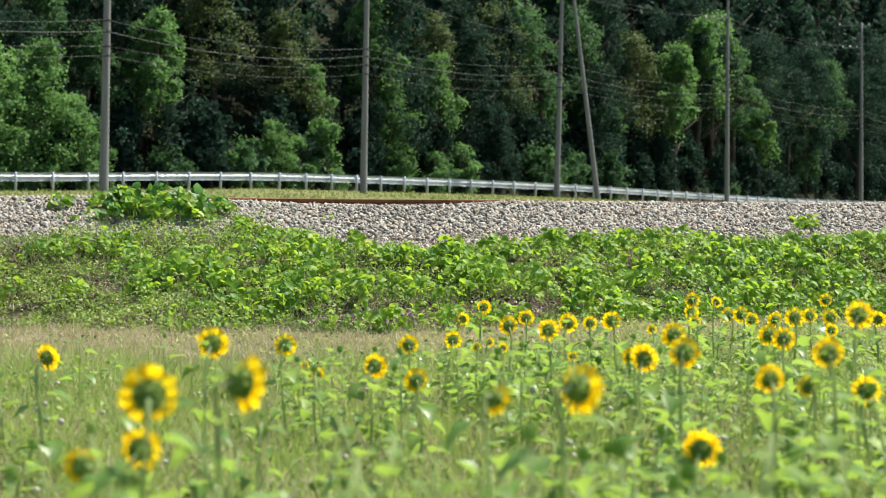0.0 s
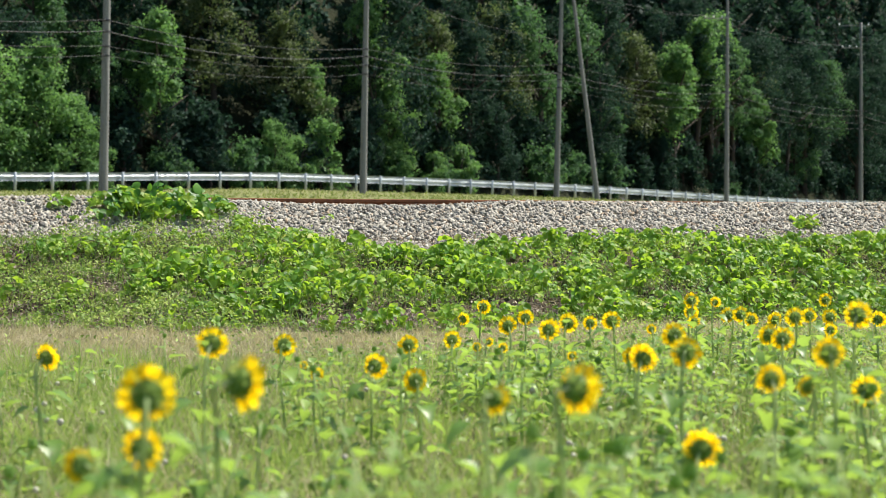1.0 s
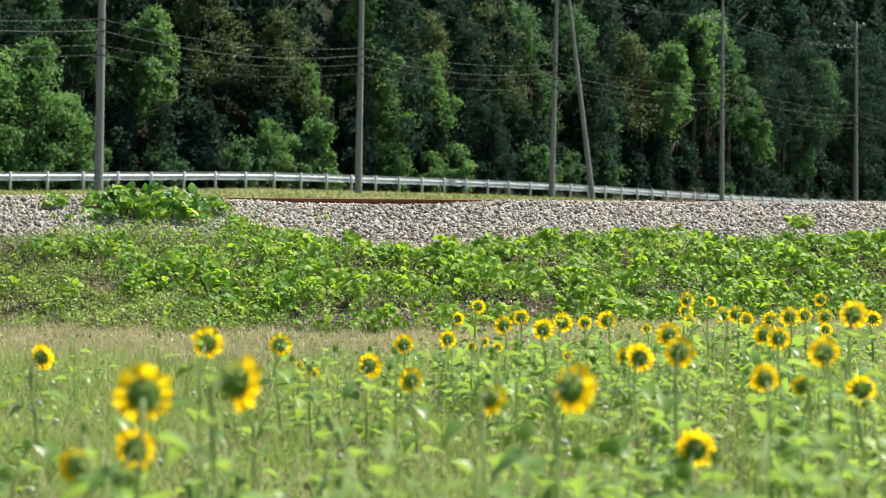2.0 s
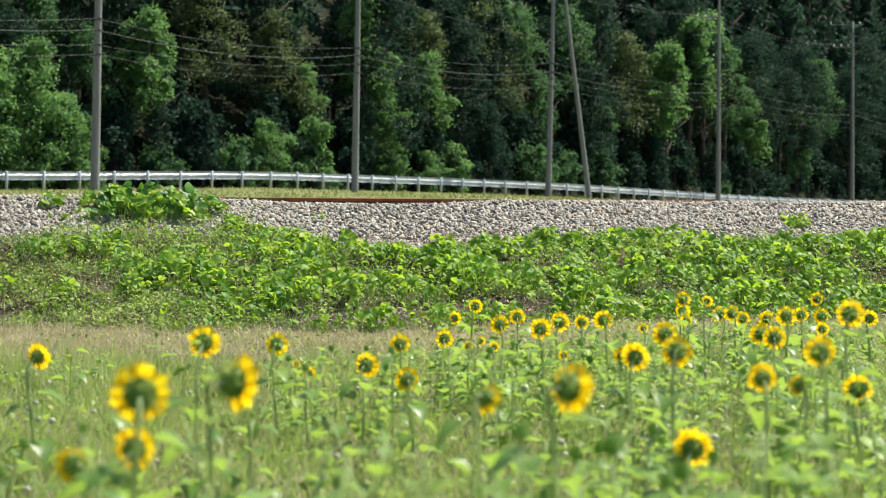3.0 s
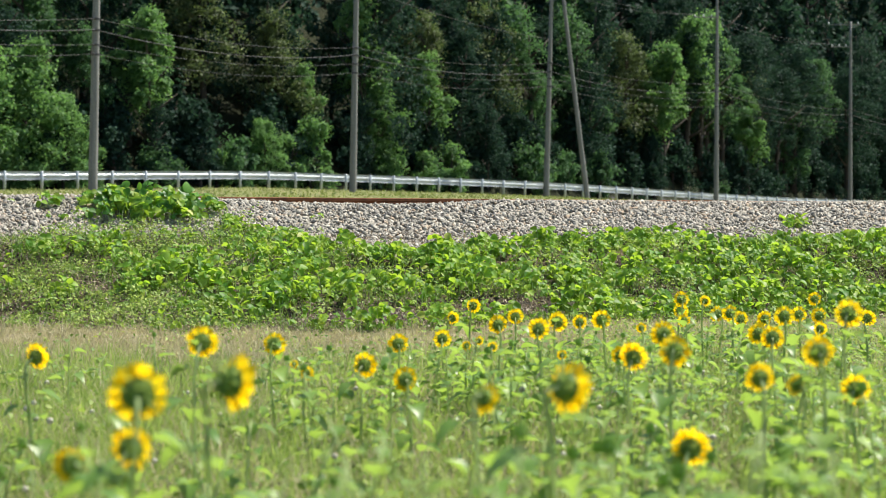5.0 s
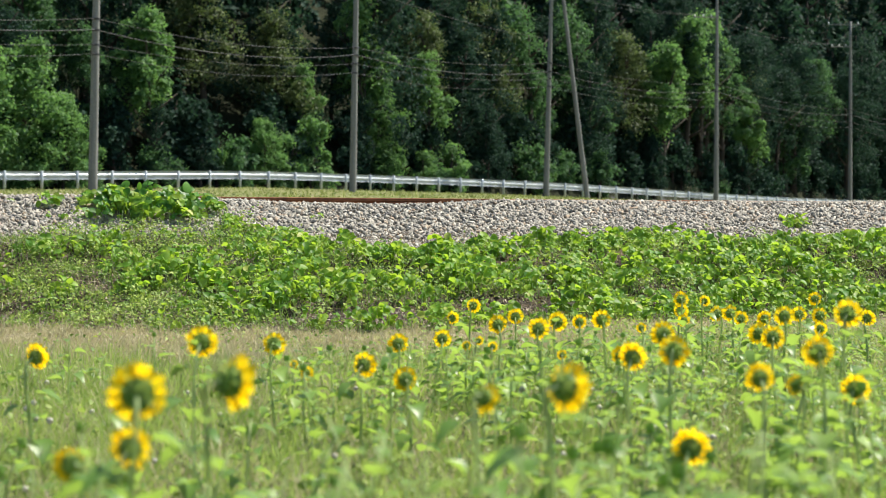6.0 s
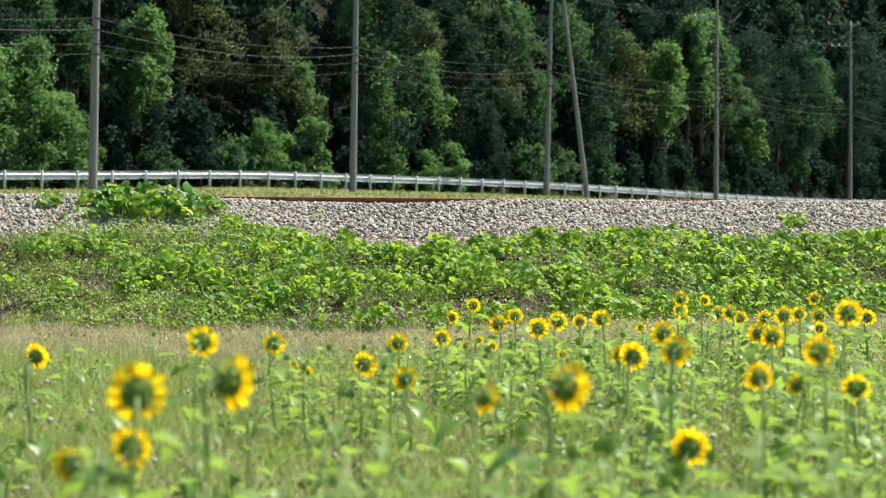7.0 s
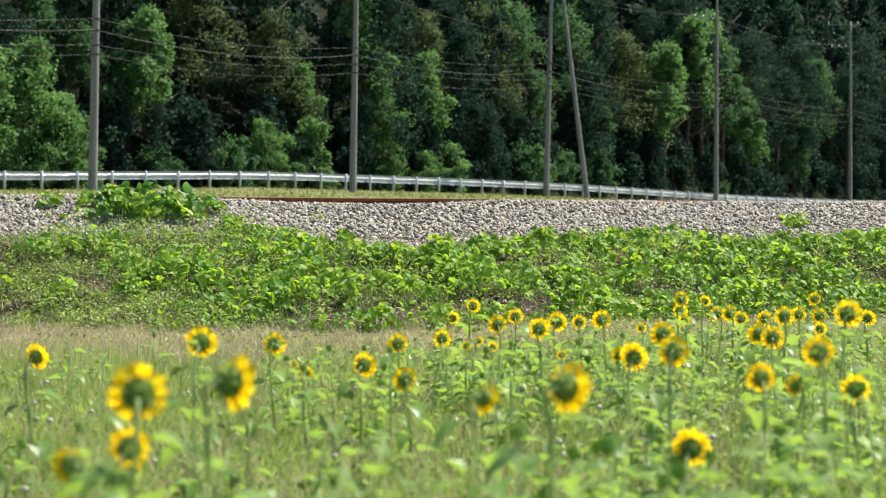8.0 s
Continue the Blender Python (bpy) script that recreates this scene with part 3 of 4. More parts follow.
    east = ((5, 1.05, 0.3, 1.05), (5, -0.6, 0.3, 0.8), (2, 6.6, 4.5, 1.1), (12, 3.6, 6.0, 1.15), (5, 6.9, 0.8, 0.85), (6, 11.0, 0.8, 1.2), (2, 9.6, 5.0, 1.2), (14, 16.2, 2.0, 1.5), (13, 21.9, 3.0, 1.08), (14, 24.2, 1.4, 1.2), (14, 20.6, 4.5, 1.75), (6, 21.2, 0.6, 0.7), (12, 20.0, 6.0, 1.2), (12, 25.8, 5.0, 1.1), (13, 32.5, 5.0, 1.0), (3, 15.4, 1.0, 0.55), (3, 23.6, 1.0, 0.55), (3, 3.4, 1.0, 0.7), (14, 18.4, 4.0, 1.7), (2, 28.6, 3.0, 1.1), (12, 13.4, 5.0, 1.2))
    for k, x, back, s in west + east:
        put(k, x, back, s)
    # undergrowth at the foot of the wood; kind 7's dark leaves stand for shade
    x = -34.0
    while x < 60:
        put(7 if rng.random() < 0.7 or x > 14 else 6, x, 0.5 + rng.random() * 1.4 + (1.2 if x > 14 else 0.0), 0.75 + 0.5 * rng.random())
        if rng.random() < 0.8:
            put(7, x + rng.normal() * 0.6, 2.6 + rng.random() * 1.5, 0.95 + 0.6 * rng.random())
        x += 1.7 + 0.9 * rng.random()
    # rear rows: dark-leaved kinds stand in for deep shade, most of all eastward
    for row, (back, step) in enumerate(((3.2, 3.4), (7.0, 3.3), (11.0, 3.5), (15.5, 3.6), (20.5, 3.4), (26.0, 3.6), (33.0, 4.0))):
        x = -34.0 - row * 0.8
        while x < 58 + row * 3:
            if row > 0 or x > 15 or rng.random() < 0.55:
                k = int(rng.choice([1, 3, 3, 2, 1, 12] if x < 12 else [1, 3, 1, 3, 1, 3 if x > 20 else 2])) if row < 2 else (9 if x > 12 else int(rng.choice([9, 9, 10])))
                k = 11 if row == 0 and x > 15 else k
                put(k, x + rng.normal() * 0.7, back + rng.normal() * 0.9, 0.8 + 0.4 * rng.random())
            x += step * (0.8 + 0.4 * rng.random())


build_forest()


def build_verge_grass():
    rng = np.random.default_rng(9)
    n = 60000
    y = rng.uniform(45, 136, n)
    x = (rng.random(n) * 2 - 1) * y * 0.23
    g = np.interp(x, RAIL_X, RAIL_Y)
    keep = (y < g + 0.2) & (rng.random(n) < 0.55 + 0.5 * wob(x * 0.9, y * 0.5, 4))
    x, y = x[keep], y[keep]
    n = len(x)
    thing("verge_grass", pose(0, 0, 0), "rough yellow-green grass on the verge below the road", "grass", "", blades("verge_grass", rng, x, y, land(x, y) - 0.02, 0.04 + 0.16 * rng.random(n) ** 3, 0.04 + 0.05 * rng.random(n), VERGE_BLADE, 0.7), "stuff")


# ---------------------------------------------------------------- ballast
def rock(rng):
    """A broken stone with flat faces and sharp edges: the hull of a knocked-about block."""
    bm = bmesh.new()
    for k in range(8):
        corner = np.array([(k & 1) * 2 - 1, (k & 2) - 1, (k & 4) / 2 - 1]) * np.array([0.85, 0.8, 0.4]) + rng.normal(size=3) * np.array([0.3, 0.3, 0.2])
        bm.verts.new(corner)
    out = bmesh.ops.convex_hull(bm, input=bm.verts)
    bmesh.ops.delete(bm, geom=[g for g in out["geom_interior"] if isinstance(g, bmesh.types.BMVert)], context="VERTS")
    bm.verts.index_update()
    vs = np.array([v.co[:] for v in bm.verts])
    fs = [tuple(v.index for v in f.verts) for f in bm.faces]
    bm.free()
    return vs, fs


def build_ballast():
    rng = np.random.default_rng(11)
    n = 46000
    x = rng.uniform(-6.2, 8.2, n)
    v = np.minimum(np.interp(x, KUDZU_TOP_X, KUDZU_TOP_V) - 0.2, -0.95)
    v = v + (0.55 - v) * rng.random(n)
    y = crest_y(x) + v
    z = land(x, y) + np.where(v < -1.0, 0.0, 0.012)
    r = 0.009 + 0.014 * rng.random(n) ** 1.6
    nor = rng.normal(size=(n, 3)) * 0.6 + np.array([0.06, -0.4, 1.0])
    near = (np.abs(x + 0.4) < 1.55) & (v > -0.62) & (v < 0.02)
    pick = np.flatnonzero(near)[:300]
    rest = np.setdiff1d(np.arange(n), pick)
    heap = thing("ballast", pose(0, 0, 0), "grey-brown crushed stone railway ballast heaped along the rails", "gravel", kind="stuff")
    rocks = [rock(rng) for _ in range(12)]
    for k in range(12):
        idx = rest[k::12]
        me = stamp("loose_stones", rocks[k][0], rocks[k][1], turned_to(np.stack([x, y, z], 1)[idx], nor[idx], rng.random(len(idx)) * 6.28, np.stack([r[idx] * 1.5, r[idx] * 1.0], 1)), STONE)
        tagged(part("loose_stones", me, heap), kind="stuff")
    pieces = [mesh_from("stone", vs, fs, STONE_PIECE) for vs, fs in rocks]
    for j, i in enumerate(pick):
        m = Matrix.Translation((x[i], y[i], z[i])) @ Vector(nor[i]).to_track_quat("Z", "Y").to_matrix().to_4x4() @ Matrix.Rotation(rng.random() * 6.28, 4, "Z")
        ob = part("stone", pieces[j % 12], heap, "", m)
        ob.scale = (r[i] * 1.4, r[i], r[i] * 1.2)


# ---------------------------------------------------------------- plants on the bank
def ovate(width=0.48, fold=0.17, droop=0.22):
    """A broad leaflet along +y, folded along its rib; base at the origin, one long."""
    prof = [(0.0, 0.0), (0.08, 0.66), (0.33, 1.0), (0.62, 0.94), (0.86, 0.56), (1.0, 0.0)]
    vs = [(0, t, -droop * t * t) for t, w in prof]
    n = len(prof)
    left = [(-width * w, t - 0.02, fold * w - droop * t * t) for t, w in prof[1:-1]]
    right = [(width * w, t - 0.02, fold * w - droop * t * t) for t, w in prof[1:-1]]
    vs += left + right
    fs = []
    for side, o in ((0, n), (1, n + 4)):
        edge = [0] + [o + i for i in range(4)] + [n - 1]
        for i in range(n - 1):
            q = [i, i + 1, edge[i + 1], edge[i]]
            q = [a for k, a in enumerate(q) if a not in q[:k]]
            fs.append(tuple(q if side == 0 else q[::-1]))
    return np.array(vs, float), [f for f in fs if len(f) > 2]


KUDZU_TOP_X = [-6, -3.75, -3.62, -2.4, -2.2, -1.6, -1.1, -0.65, -0.15, 0.1, 1.0, 1.35, 2.3, 3.2, 3.9, 4.2, 4.9, 9]
KUDZU_TOP_V = [-1.2, -1.0, -0.12, -0.15, -0.42, -0.98, -1.42, -2.1, -2.2, -1.75, -1.45, -1.2, -1.15, -1.2, -1.45, -1.5, -1.25, -1.2]


SMALL_V = np.array([[0, 0, 0], [-0.3, 0.42, 0.09], [0.3, 0.42, 0.09], [0, 0.45, 0.0], [0, 1.0, -0.14]])
SMALL_F = [(0, 3, 1), (0, 2, 3), (1, 3, 4), (3, 2, 4)]


def bank_points(rng, n, lo=-6.0, hi=8.5):
    x = rng.uniform(lo, hi, n)
    vt = toe_y(x) - crest_y(x)
    v = vt - 0.22 - 0.16 * wob(x * 2.7, x, 9) + rng.random(n) * (0.95 - vt)
    return x, v, vt


def bare_ground(x, w):
    """Where litter lies open at the foot of the bank, w metres in from its toe."""
    b = np.exp(-(((x + 0.62) / 0.62) ** 4 + ((w - 0.42) / 0.36) ** 2)) + np.exp(-(((x - 0.75) / 0.6) ** 4 + ((w - 0.55) / 0.34) ** 2))
    b = b + 0.6 * np.exp(-(((x + 2.9) / 0.9) ** 2 + ((w - 0.1) / 0.16) ** 2)) + 0.5 * np.exp(-(((x - 4.4) / 0.4) ** 2 + ((w - 0.9) / 0.2) ** 2))
    return np.clip(b + 0.35 * np.clip(wob(x * 3.3, w * 5.0, 14), 0, 1) * np.exp(-((w - 0.1) / 0.25) ** 2), 0, 1)


def kudzu_cover(x, v, vt):
    """How thickly the vine grows at a place, 0 to 1."""
    top = np.interp(x, KUDZU_TOP_X, KUDZU_TOP_V) + 0.16 * wob(x * 7, x * 3, 3)
    c = 0.56 + 0.2 * smoothstep(-2.0, -1.0, x) + 0.8 * wob(x * 2.3, v * 3.1, 7) + 0.75 * wob(x * 5.1, v * 6.3, 1)
    left = smoothstep(-1.6, -3.0, x) * smoothstep(-0.55, -0.95, v)
    c = c - 0.72 * left
    q = (v - vt) / (-1.0 - vt)
    # lone clumps on the western bank
    for cx, cq, cr in ((-3.4, 0.34, 0.24), (-3.2, 0.8, 0.2), (-2.95, 0.55, 0.16), (-2.7, 0.36, 0.2), (-3.95, 0.25, 0.22), (-3.95, 0.8, 0.2), (-2.4, 0.62, 0.22), (-2.1, 0.45, 0.2)):
        c = c + 0.7 * np.exp(-(((x - cx) / cr) ** 2 + ((q - cq) / 0.12) ** 2))
    c = c - 2.2 * bare_ground(x, v - vt)
    mound = np.exp(-(((x + 2.9 + 0.5 * (v + 0.35)) / 0.72) ** 2 + ((v + 0.38) / 0.33) ** 4)) * (0.75 + 0.5 * wob(x * 9, v * 9, 2))
    for cx, cv, cr in ((4.08, -0.64, 0.15), (-1.17, -0.42, 0.07), (-3.95, -0.2, 0.13), (-3.5, -0.5, 0.12)):
        spot = np.exp(-(((x - cx) / cr) ** 2 + ((v - cv) / cr) ** 2))
        mound = np.maximum(mound, (0.22 if cx > 3 else 0.5) * spot)
        top = np.where(spot > 0.3, 0.0, top)
    c = np.maximum(c, mound * 1.1)
    return np.clip(c, 0, 1) * (v < top), np.clip(mound, 0, 1)


def build_kudzu():
    rng = np.random.default_rng(21)
    tv, tf = ovate(0.45, 0.2, 0.24)
    x, v, vt = bank_points(rng, 42000)
    cover, mound = kudzu_cover(x, v, vt)
    keep = rng.random(len(x)) < cover * 0.48 + mound * 0.34
    x, v, mound, cover = x[keep], v[keep], mound[keep], cover[keep]
    y = crest_y(x) + v
    under = np.clip((np.interp(x, KUDZU_TOP_X, KUDZU_TOP_V) - v) / 0.4, 0.15, 1)
    lift = 0.03 + 0.15 * under * rng.random(len(x)) * (0.3 + cover) * (1 - 0.6 * mound) + mound * (0.06 + 0.19 * rng.random(len(x))) + 0.17 * under * np.clip(wob(x * 3.4, v * 4.6, 17), 0, 1) * cover * (1 - mound)
    z = land(x, y) + lift
    pos, nor, spin, size = [], [], [], []
    for i in range(len(x)):
        a0 = rng.random() * 6.28
        tilt = np.array([rng.normal() * 0.45 + 0.1, rng.normal() * 0.5 - 0.5 - 0.4 * mound[i], 0.8])
        s = (0.026 + 0.046 * rng.random() ** 1.4) * (1 + 0.5 * mound[i]) * (0.75 + 0.35 * cover[i])
        # three leaflets from one stalk
        for k in range(3):
            pos.append((x[i], y[i], z[i] + rng.normal() * 0.008))
            nor.append(tilt + rng.normal(size=3) * 0.28)
            spin.append(a0 + (k - 1) * 1.75 + rng.normal() * 0.2)
            size.append(s * (1.25 if k == 1 else 1.08))
    pos, nor, spin, size = np.array(pos), np.array(nor), np.array(spin), np.array(size)
    m = turned_to(pos, nor, spin, size)
    near = (np.abs(pos[:, 0] + 3.0) < 0.75) & (pos[:, 1] - crest_y(pos[:, 0]) > -0.75)
    pick = np.flatnonzero(near)[:290]
    rest = np.setdiff1d(np.arange(len(pos)), pick)
    vine = thing("kudzu", pose(0, 0, 0), "bright green kudzu vine with broad rounded leaves sprawling over the bank", "vine", kind="stuff")
    tagged(part("foliage", stamp("foliage", tv, tf, m[rest], KUDZU, True), vine), kind="stuff")
    leaves = [mesh_from("leaf", *ovate(0.46, f, d), KUDZU_PIECE, True) for f, d in ((0.10, 0.12), (0.05, 0.25), (0.16, 0.05))]
    mound_vine = thing("kudzu_bush", pose(0, 0, 0), "raised clump of large-leaved dark green kudzu on the ballast shoulder", "vine")
    for j, i in enumerate(pick):
        part("leaf", leaves[j % 3], mound_vine, "", Matrix(m[i].tolist()))
    # runners and leaf stalks
    sv, sf = [], []
    for i in range(0, len(x), 2):
        b = Vector((x[i] + rng.normal() * 0.05, y[i] + rng.normal() * 0.05, z[i] - lift[i] - 0.01))
        t = Vector((x[i], y[i], z[i]))
        v2, f2 = tube([b, b.lerp(t, 0.6) + Vector((rng.normal() * 0.012, rng.normal() * 0.012, 0.01)), t], [0.0028, 0.0024, 0.0016], 4, False)
        sf += [tuple(k + len(sv) for k in f) for f in f2]
        sv += v2
    tagged(part("stalks", mesh_from("stalks", sv, sf, SUN_STEM), vine), kind="stuff")


def build_litter():
    """Curled dead leaves on the open earth."""
    rng = np.random.default_rng(81)
    x, v, vt = bank_points(rng, 85000)
    keep = (v < -0.8) & (rng.random(len(x)) < 0.16 + 0.84 * bare_ground(x, v - vt) + 0.12 * smoothstep(-2.0, -3.0, x) + 0.6 * np.exp(-((v - vt - 0.05) / 0.16) ** 2))
    x, v = x[keep], v[keep]
    y = crest_y(x) + v
    n = len(x)
    nor = rng.normal(size=(n, 3)) * 0.6 + np.array([0, -0.3, 0.8])
    m = turned_to(np.stack([x, y, land(x, y) + 0.01 + 0.02 * rng.random(n)], 1), nor, rng.random(n) * 6.28, 0.02 + 0.035 * rng.random(n))
    thing("leaf_litter", pose(0, 0, 0), "dry pale brown dead leaves lying on the bare bank", "leaf litter", "", stamp("leaf_litter", SMALL_V * np.array([1, 1, 2.2]), SMALL_F, m, TWIG), "stuff")


BLADE_V = np.array([[-0.5, 0, 0], [0.5, 0, 0], [-0.38, 0.06, 0.5], [0.38, 0.06, 0.5], [0.0, 0.24, 1.0]])
BLADE_F = [(0, 1, 3, 2), (2, 3, 4)]


def blades(name, rng, x, y, z, h, w, material, lean=0.35):
    n = len(x)
    nor = np.stack([rng.normal(size=n) * lean, rng.normal(size=n) * lean, np.ones(n)], 1)
    m = turned_to(np.stack([x, y, z], 1), nor, rng.random(n) * 6.28, np.ones(n))
    m[:, :3, 0] *= np.asarray(w)[:, None]
    m[:, :3, 1] *= np.asarray(h)[:, None]
    m[:, :3, 2] *= np.asarray(h)[:, None]
    return stamp(name, BLADE_V, BLADE_F, m, material)


def build_bank_weeds():
    rng = np.random.default_rng(31)
    tv, tf = SMALL_V, SMALL_F
    x, v, vt = bank_points(rng, 150000)
    cover, mound = kudzu_cover(x, v, vt)
    top = np.interp(x, KUDZU_TOP_X, KUDZU_TOP_V)
    patch = np.clip(0.36 + 1.3 * wob(x * 3.7, v * 4.9, 12) - 0.3 * wob(x * 1.1, v * 1.7, 2), 0, 1)
    keep = (rng.random(len(x)) > 1.1 * bare_ground(x, v - vt)) & (v < np.minimum(top + 0.05, -0.62 + 0.1 * wob(x * 5, v, 1))) & (rng.random(len(x)) < np.minimum(1, (0.08 + 0.92 * patch ** 1.4) * (0.95 - 0.5 * cover) * (1 + 0.5 * smoothstep(-1.2, -2.2, x))))
    x, v, patch = x[keep], v[keep], patch[keep]
    y = crest_y(x) + v
    z = land(x, y) + 0.01 + (0.05 + 0.13 * patch ** 2) * rng.random(len(x)) ** 1.2
    nor = rng.normal(size=(len(x), 3)) * 0.5 + np.array([0.1, -0.3, 0.8])
    # leafy single plants rising from the cover
    px, pv, pvt = bank_points(rng, 2600)
    ok = (rng.random(len(px)) < 0.35 + 0.5 * smoothstep(-0.8, -1.8, px)) & (rng.random(len(px)) > 1.2 * bare_ground(px, pv - pvt)) & (pv < np.minimum(np.interp(px, KUDZU_TOP_X, KUDZU_TOP_V), -0.7))
    px, pv = px[ok], pv[ok]
    tall = np.repeat(0.05 + 0.15 * rng.random(len(px)) ** 1.5, 30)
    up = rng.random(len(tall)) ** 0.7
    qx = np.repeat(px, 30) + rng.normal(size=len(tall)) * (0.02 + 0.25 * tall)
    qy = np.repeat(crest_y(px) + pv, 30) + rng.normal(size=len(tall)) * (0.02 + 0.25 * tall)
    x, y, z = np.append(x, qx), np.append(y, qy), np.append(z, land(qx, qy) + up * tall)
    nor = np.concatenate([nor, rng.normal(size=(len(tall), 3)) * 0.45 + np.array([0.1, -0.25, 0.9])])
    mesh = stamp("bank_weeds", tv, tf, turned_to(np.stack([x, y, z], 1), nor, rng.random(len(x)) * 6.28, 0.014 + 0.036 * rng.random(len(x)) ** 1.5), WEED)
    thing("bank_weeds", pose(0, 0, 0), "small-leaved green weeds scattered over the earth bank", "weeds", "", mesh, "stuff")
    x, v, vt = bank_points(rng, 150000)
    patch = np.clip(0.45 + 1.0 * wob(x * 2.9, v * 3.1, 22), 0, 1) + 0.15 * smoothstep(-1.8, -2.6, x) + 0.2 * smoothstep(0.4, 0.1, v - vt)
    top = np.interp(x, KUDZU_TOP_X, KUDZU_TOP_V)
    keep = (rng.random(len(x)) > 1.1 * bare_ground(x, v - vt)) & (v < np.minimum(top - 0.02, -0.72)) & (rng.random(len(x)) < patch * 0.45)
    x, v = x[keep], v[keep]
    y = crest_y(x) + v
    n = len(x)
    thing("bank_grass", pose(0, 0, 0), "tufts of green grass growing on the earth bank", "grass", "", blades("bank_grass", rng, x, y, land(x, y) - 0.01, 0.05 + 0.15 * rng.random(n) ** 1.5, 0.004 + 0.004 * rng.random(n), BANK_BLADE, 0.55), "stuff")
    x, v, vt = bank_points(rng, 60000)
    keep = ((v < -0.75) | ((x < -2.9) & (v < -0.1))) & (rng.random(len(x)) < 0.42 + 0.5 * wob(x * 4.1, v * 4.7, 3) + bare_ground(x, v - vt))
    x, v = x[keep], v[keep]
    y = crest_y(x) + v
    n = len(x)
    nor = np.stack([rng.normal(size=n), rng.normal(size=n), np.abs(rng.normal(size=n)) * 0.5], 1)
    m = turned_to(np.stack([x, y, land(x, y) + 0.015], 1), nor, rng.random(n) * 6.28, np.ones(n))
    m[:, :3, 0] *= 0.007
    m[:, :3, 1] *= 0.1
    m[:, :3, 2] *= 0.03 + 0.11 * rng.random((n, 1)) ** 2
    thing("dead_stalks", pose(0, 0, 0), "dry brown dead stalks and litter lying on the bank", "dead plants", "", stamp("dead_stalks", BLADE_V, BLADE_F, m, TWIG), "stuff")


def build_field_grass():
    rng = np.random.default_rng(41)

    def spread(n, lo, hi):
        y = np.sqrt(rng.uniform(lo * lo, hi * hi, n))
        return (rng.random(n) * 2 - 1) * (y * 0.235 + 0.5), y

    x, y = spread(132000, 1.2, 19.6)
    straw = smoothstep(13.2, 15.0, y - np.clip(x, 0, 3) * 1.3 + 0.8 * wob(x * 1.6, y * 0.8, 6))
    patch = 0.6 + 0.5 * wob(x * 1.7, y * 1.1, 15)
    keep = (y < toe_y(x) + 0.15) & (rng.random(len(x)) < np.clip(patch, 0.25, 1) * (1 - straw * np.clip(0.8 - 0.5 * wob(x * 3.3, y * 2.9, 31), 0.3, 0.95)))
    x, y, straw = x[keep], y[keep], straw[keep]
    n = len(x)
    h = (0.07 + 0.16 * rng.random(n) ** 1.6) * (1 - 0.6 * straw) * (0.75 + 0.45 * wob(x * 1.9, y * 1.4, 19))
    thing("field_grass", pose(0, 0, 0), "thin pale green meadow grass among the sunflowers", "grass", "", blades("field_grass", rng, x, y, land(x, y) - 0.01, h, 0.003 + 0.003 * rng.random(n), GRASS, 0.32), "stuff")
    x, y = spread(100000, 4.5, 19.6)
    straw = smoothstep(13.0, 15.0, y - np.clip(x, 0, 3) * 1.1 + 0.8 * wob(x * 1.6, y * 0.8, 6))
    keep = (y < toe_y(x) + 0.2) & (rng.random(len(x)) < 0.3 + straw * np.clip(0.55 + 0.75 * wob(x * 4.7, y * 3.9, 5) + 0.4 * wob(x * 11, y * 8, 2), 0.08, 1))
    x, y, straw = x[keep], y[keep], straw[keep]
    n = len(x)
    h = (0.03 + 0.1 * rng.random(n) ** 2.2 * (0.6 + 0.7 * np.clip(wob(x * 6.1, y * 4.3, 8), -0.5, 1))) * straw + (0.12 + 0.16 * rng.random(n)) * (1 - straw)
    thing("dry_grass", pose(0, 0, 0), "straw-coloured mown grass in front of the bank", "grass", "", blades("dry_grass", rng, x, y, land(x, y) - 0.005, h, 0.003 + 0.003 * rng.random(n), DRYGRASS, 0.9), "stuff")
    # tussocks of longer grass, and tufts left by the mower

    def tufts(count, per, lo, hi, wide):
        cx, cy = spread(count, lo, hi)
        tx = np.repeat(cx, per) + rng.normal(size=count * per) * wide
        ty = np.repeat(cy, per) + rng.normal(size=count * per) * wide
        return tx, ty, np.repeat(0.6 + 0.7 * rng.random(count), per)

    x, y, big = tufts(620, 44, 3.2, 13.6, 0.035)
    n = len(x)
    thing("grass_tussocks", pose(0, 0, 0), "tussocks of long arching green grass in the meadow", "grass", "", blades("grass_tussocks", rng, x, y, land(x, y) - 0.01, (0.09 + 0.15 * rng.random(n)) * big, 0.003 + 0.003 * rng.random(n), GRASS, 0.55), "stuff")
    x, y, big = tufts(900, 34, 13.2, 18.9, 0.045)
    keep = (y < toe_y(x) + 0.1) & (y - np.clip(x, 0, 3) * 0.9 > 13.4)
    x, y, big = x[keep], y[keep], big[keep]
    n = len(x)
    thing("mown_tufts", pose(0, 0, 0), "bleached straw tufts left on the mown strip", "grass", "", blades("mown_tufts", rng, x, y, land(x, y) - 0.005, (0.03 + 0.085 * rng.random(n)) * big, 0.006 + 0.006 * rng.random(n), DRYGRASS, 1.0), "stuff")
    # clover and other low leaves between the blades
    tv, tf = SMALL_V, SMALL_F
    x, y = spread(52000, 5.6, 17.5)
    dens = np.clip(0.35 + 0.6 * wob(x * 2.1, y * 1.5, 33) + 0.25 * np.clip(x, -1, 2), 0.04, 1) * (1 - 0.8 * smoothstep(13.5, 16, y - np.clip(x, 0, 3) * 1.3))
    keep = rng.random(len(x)) < dens * 0.8
    x, y = x[keep], y[keep]
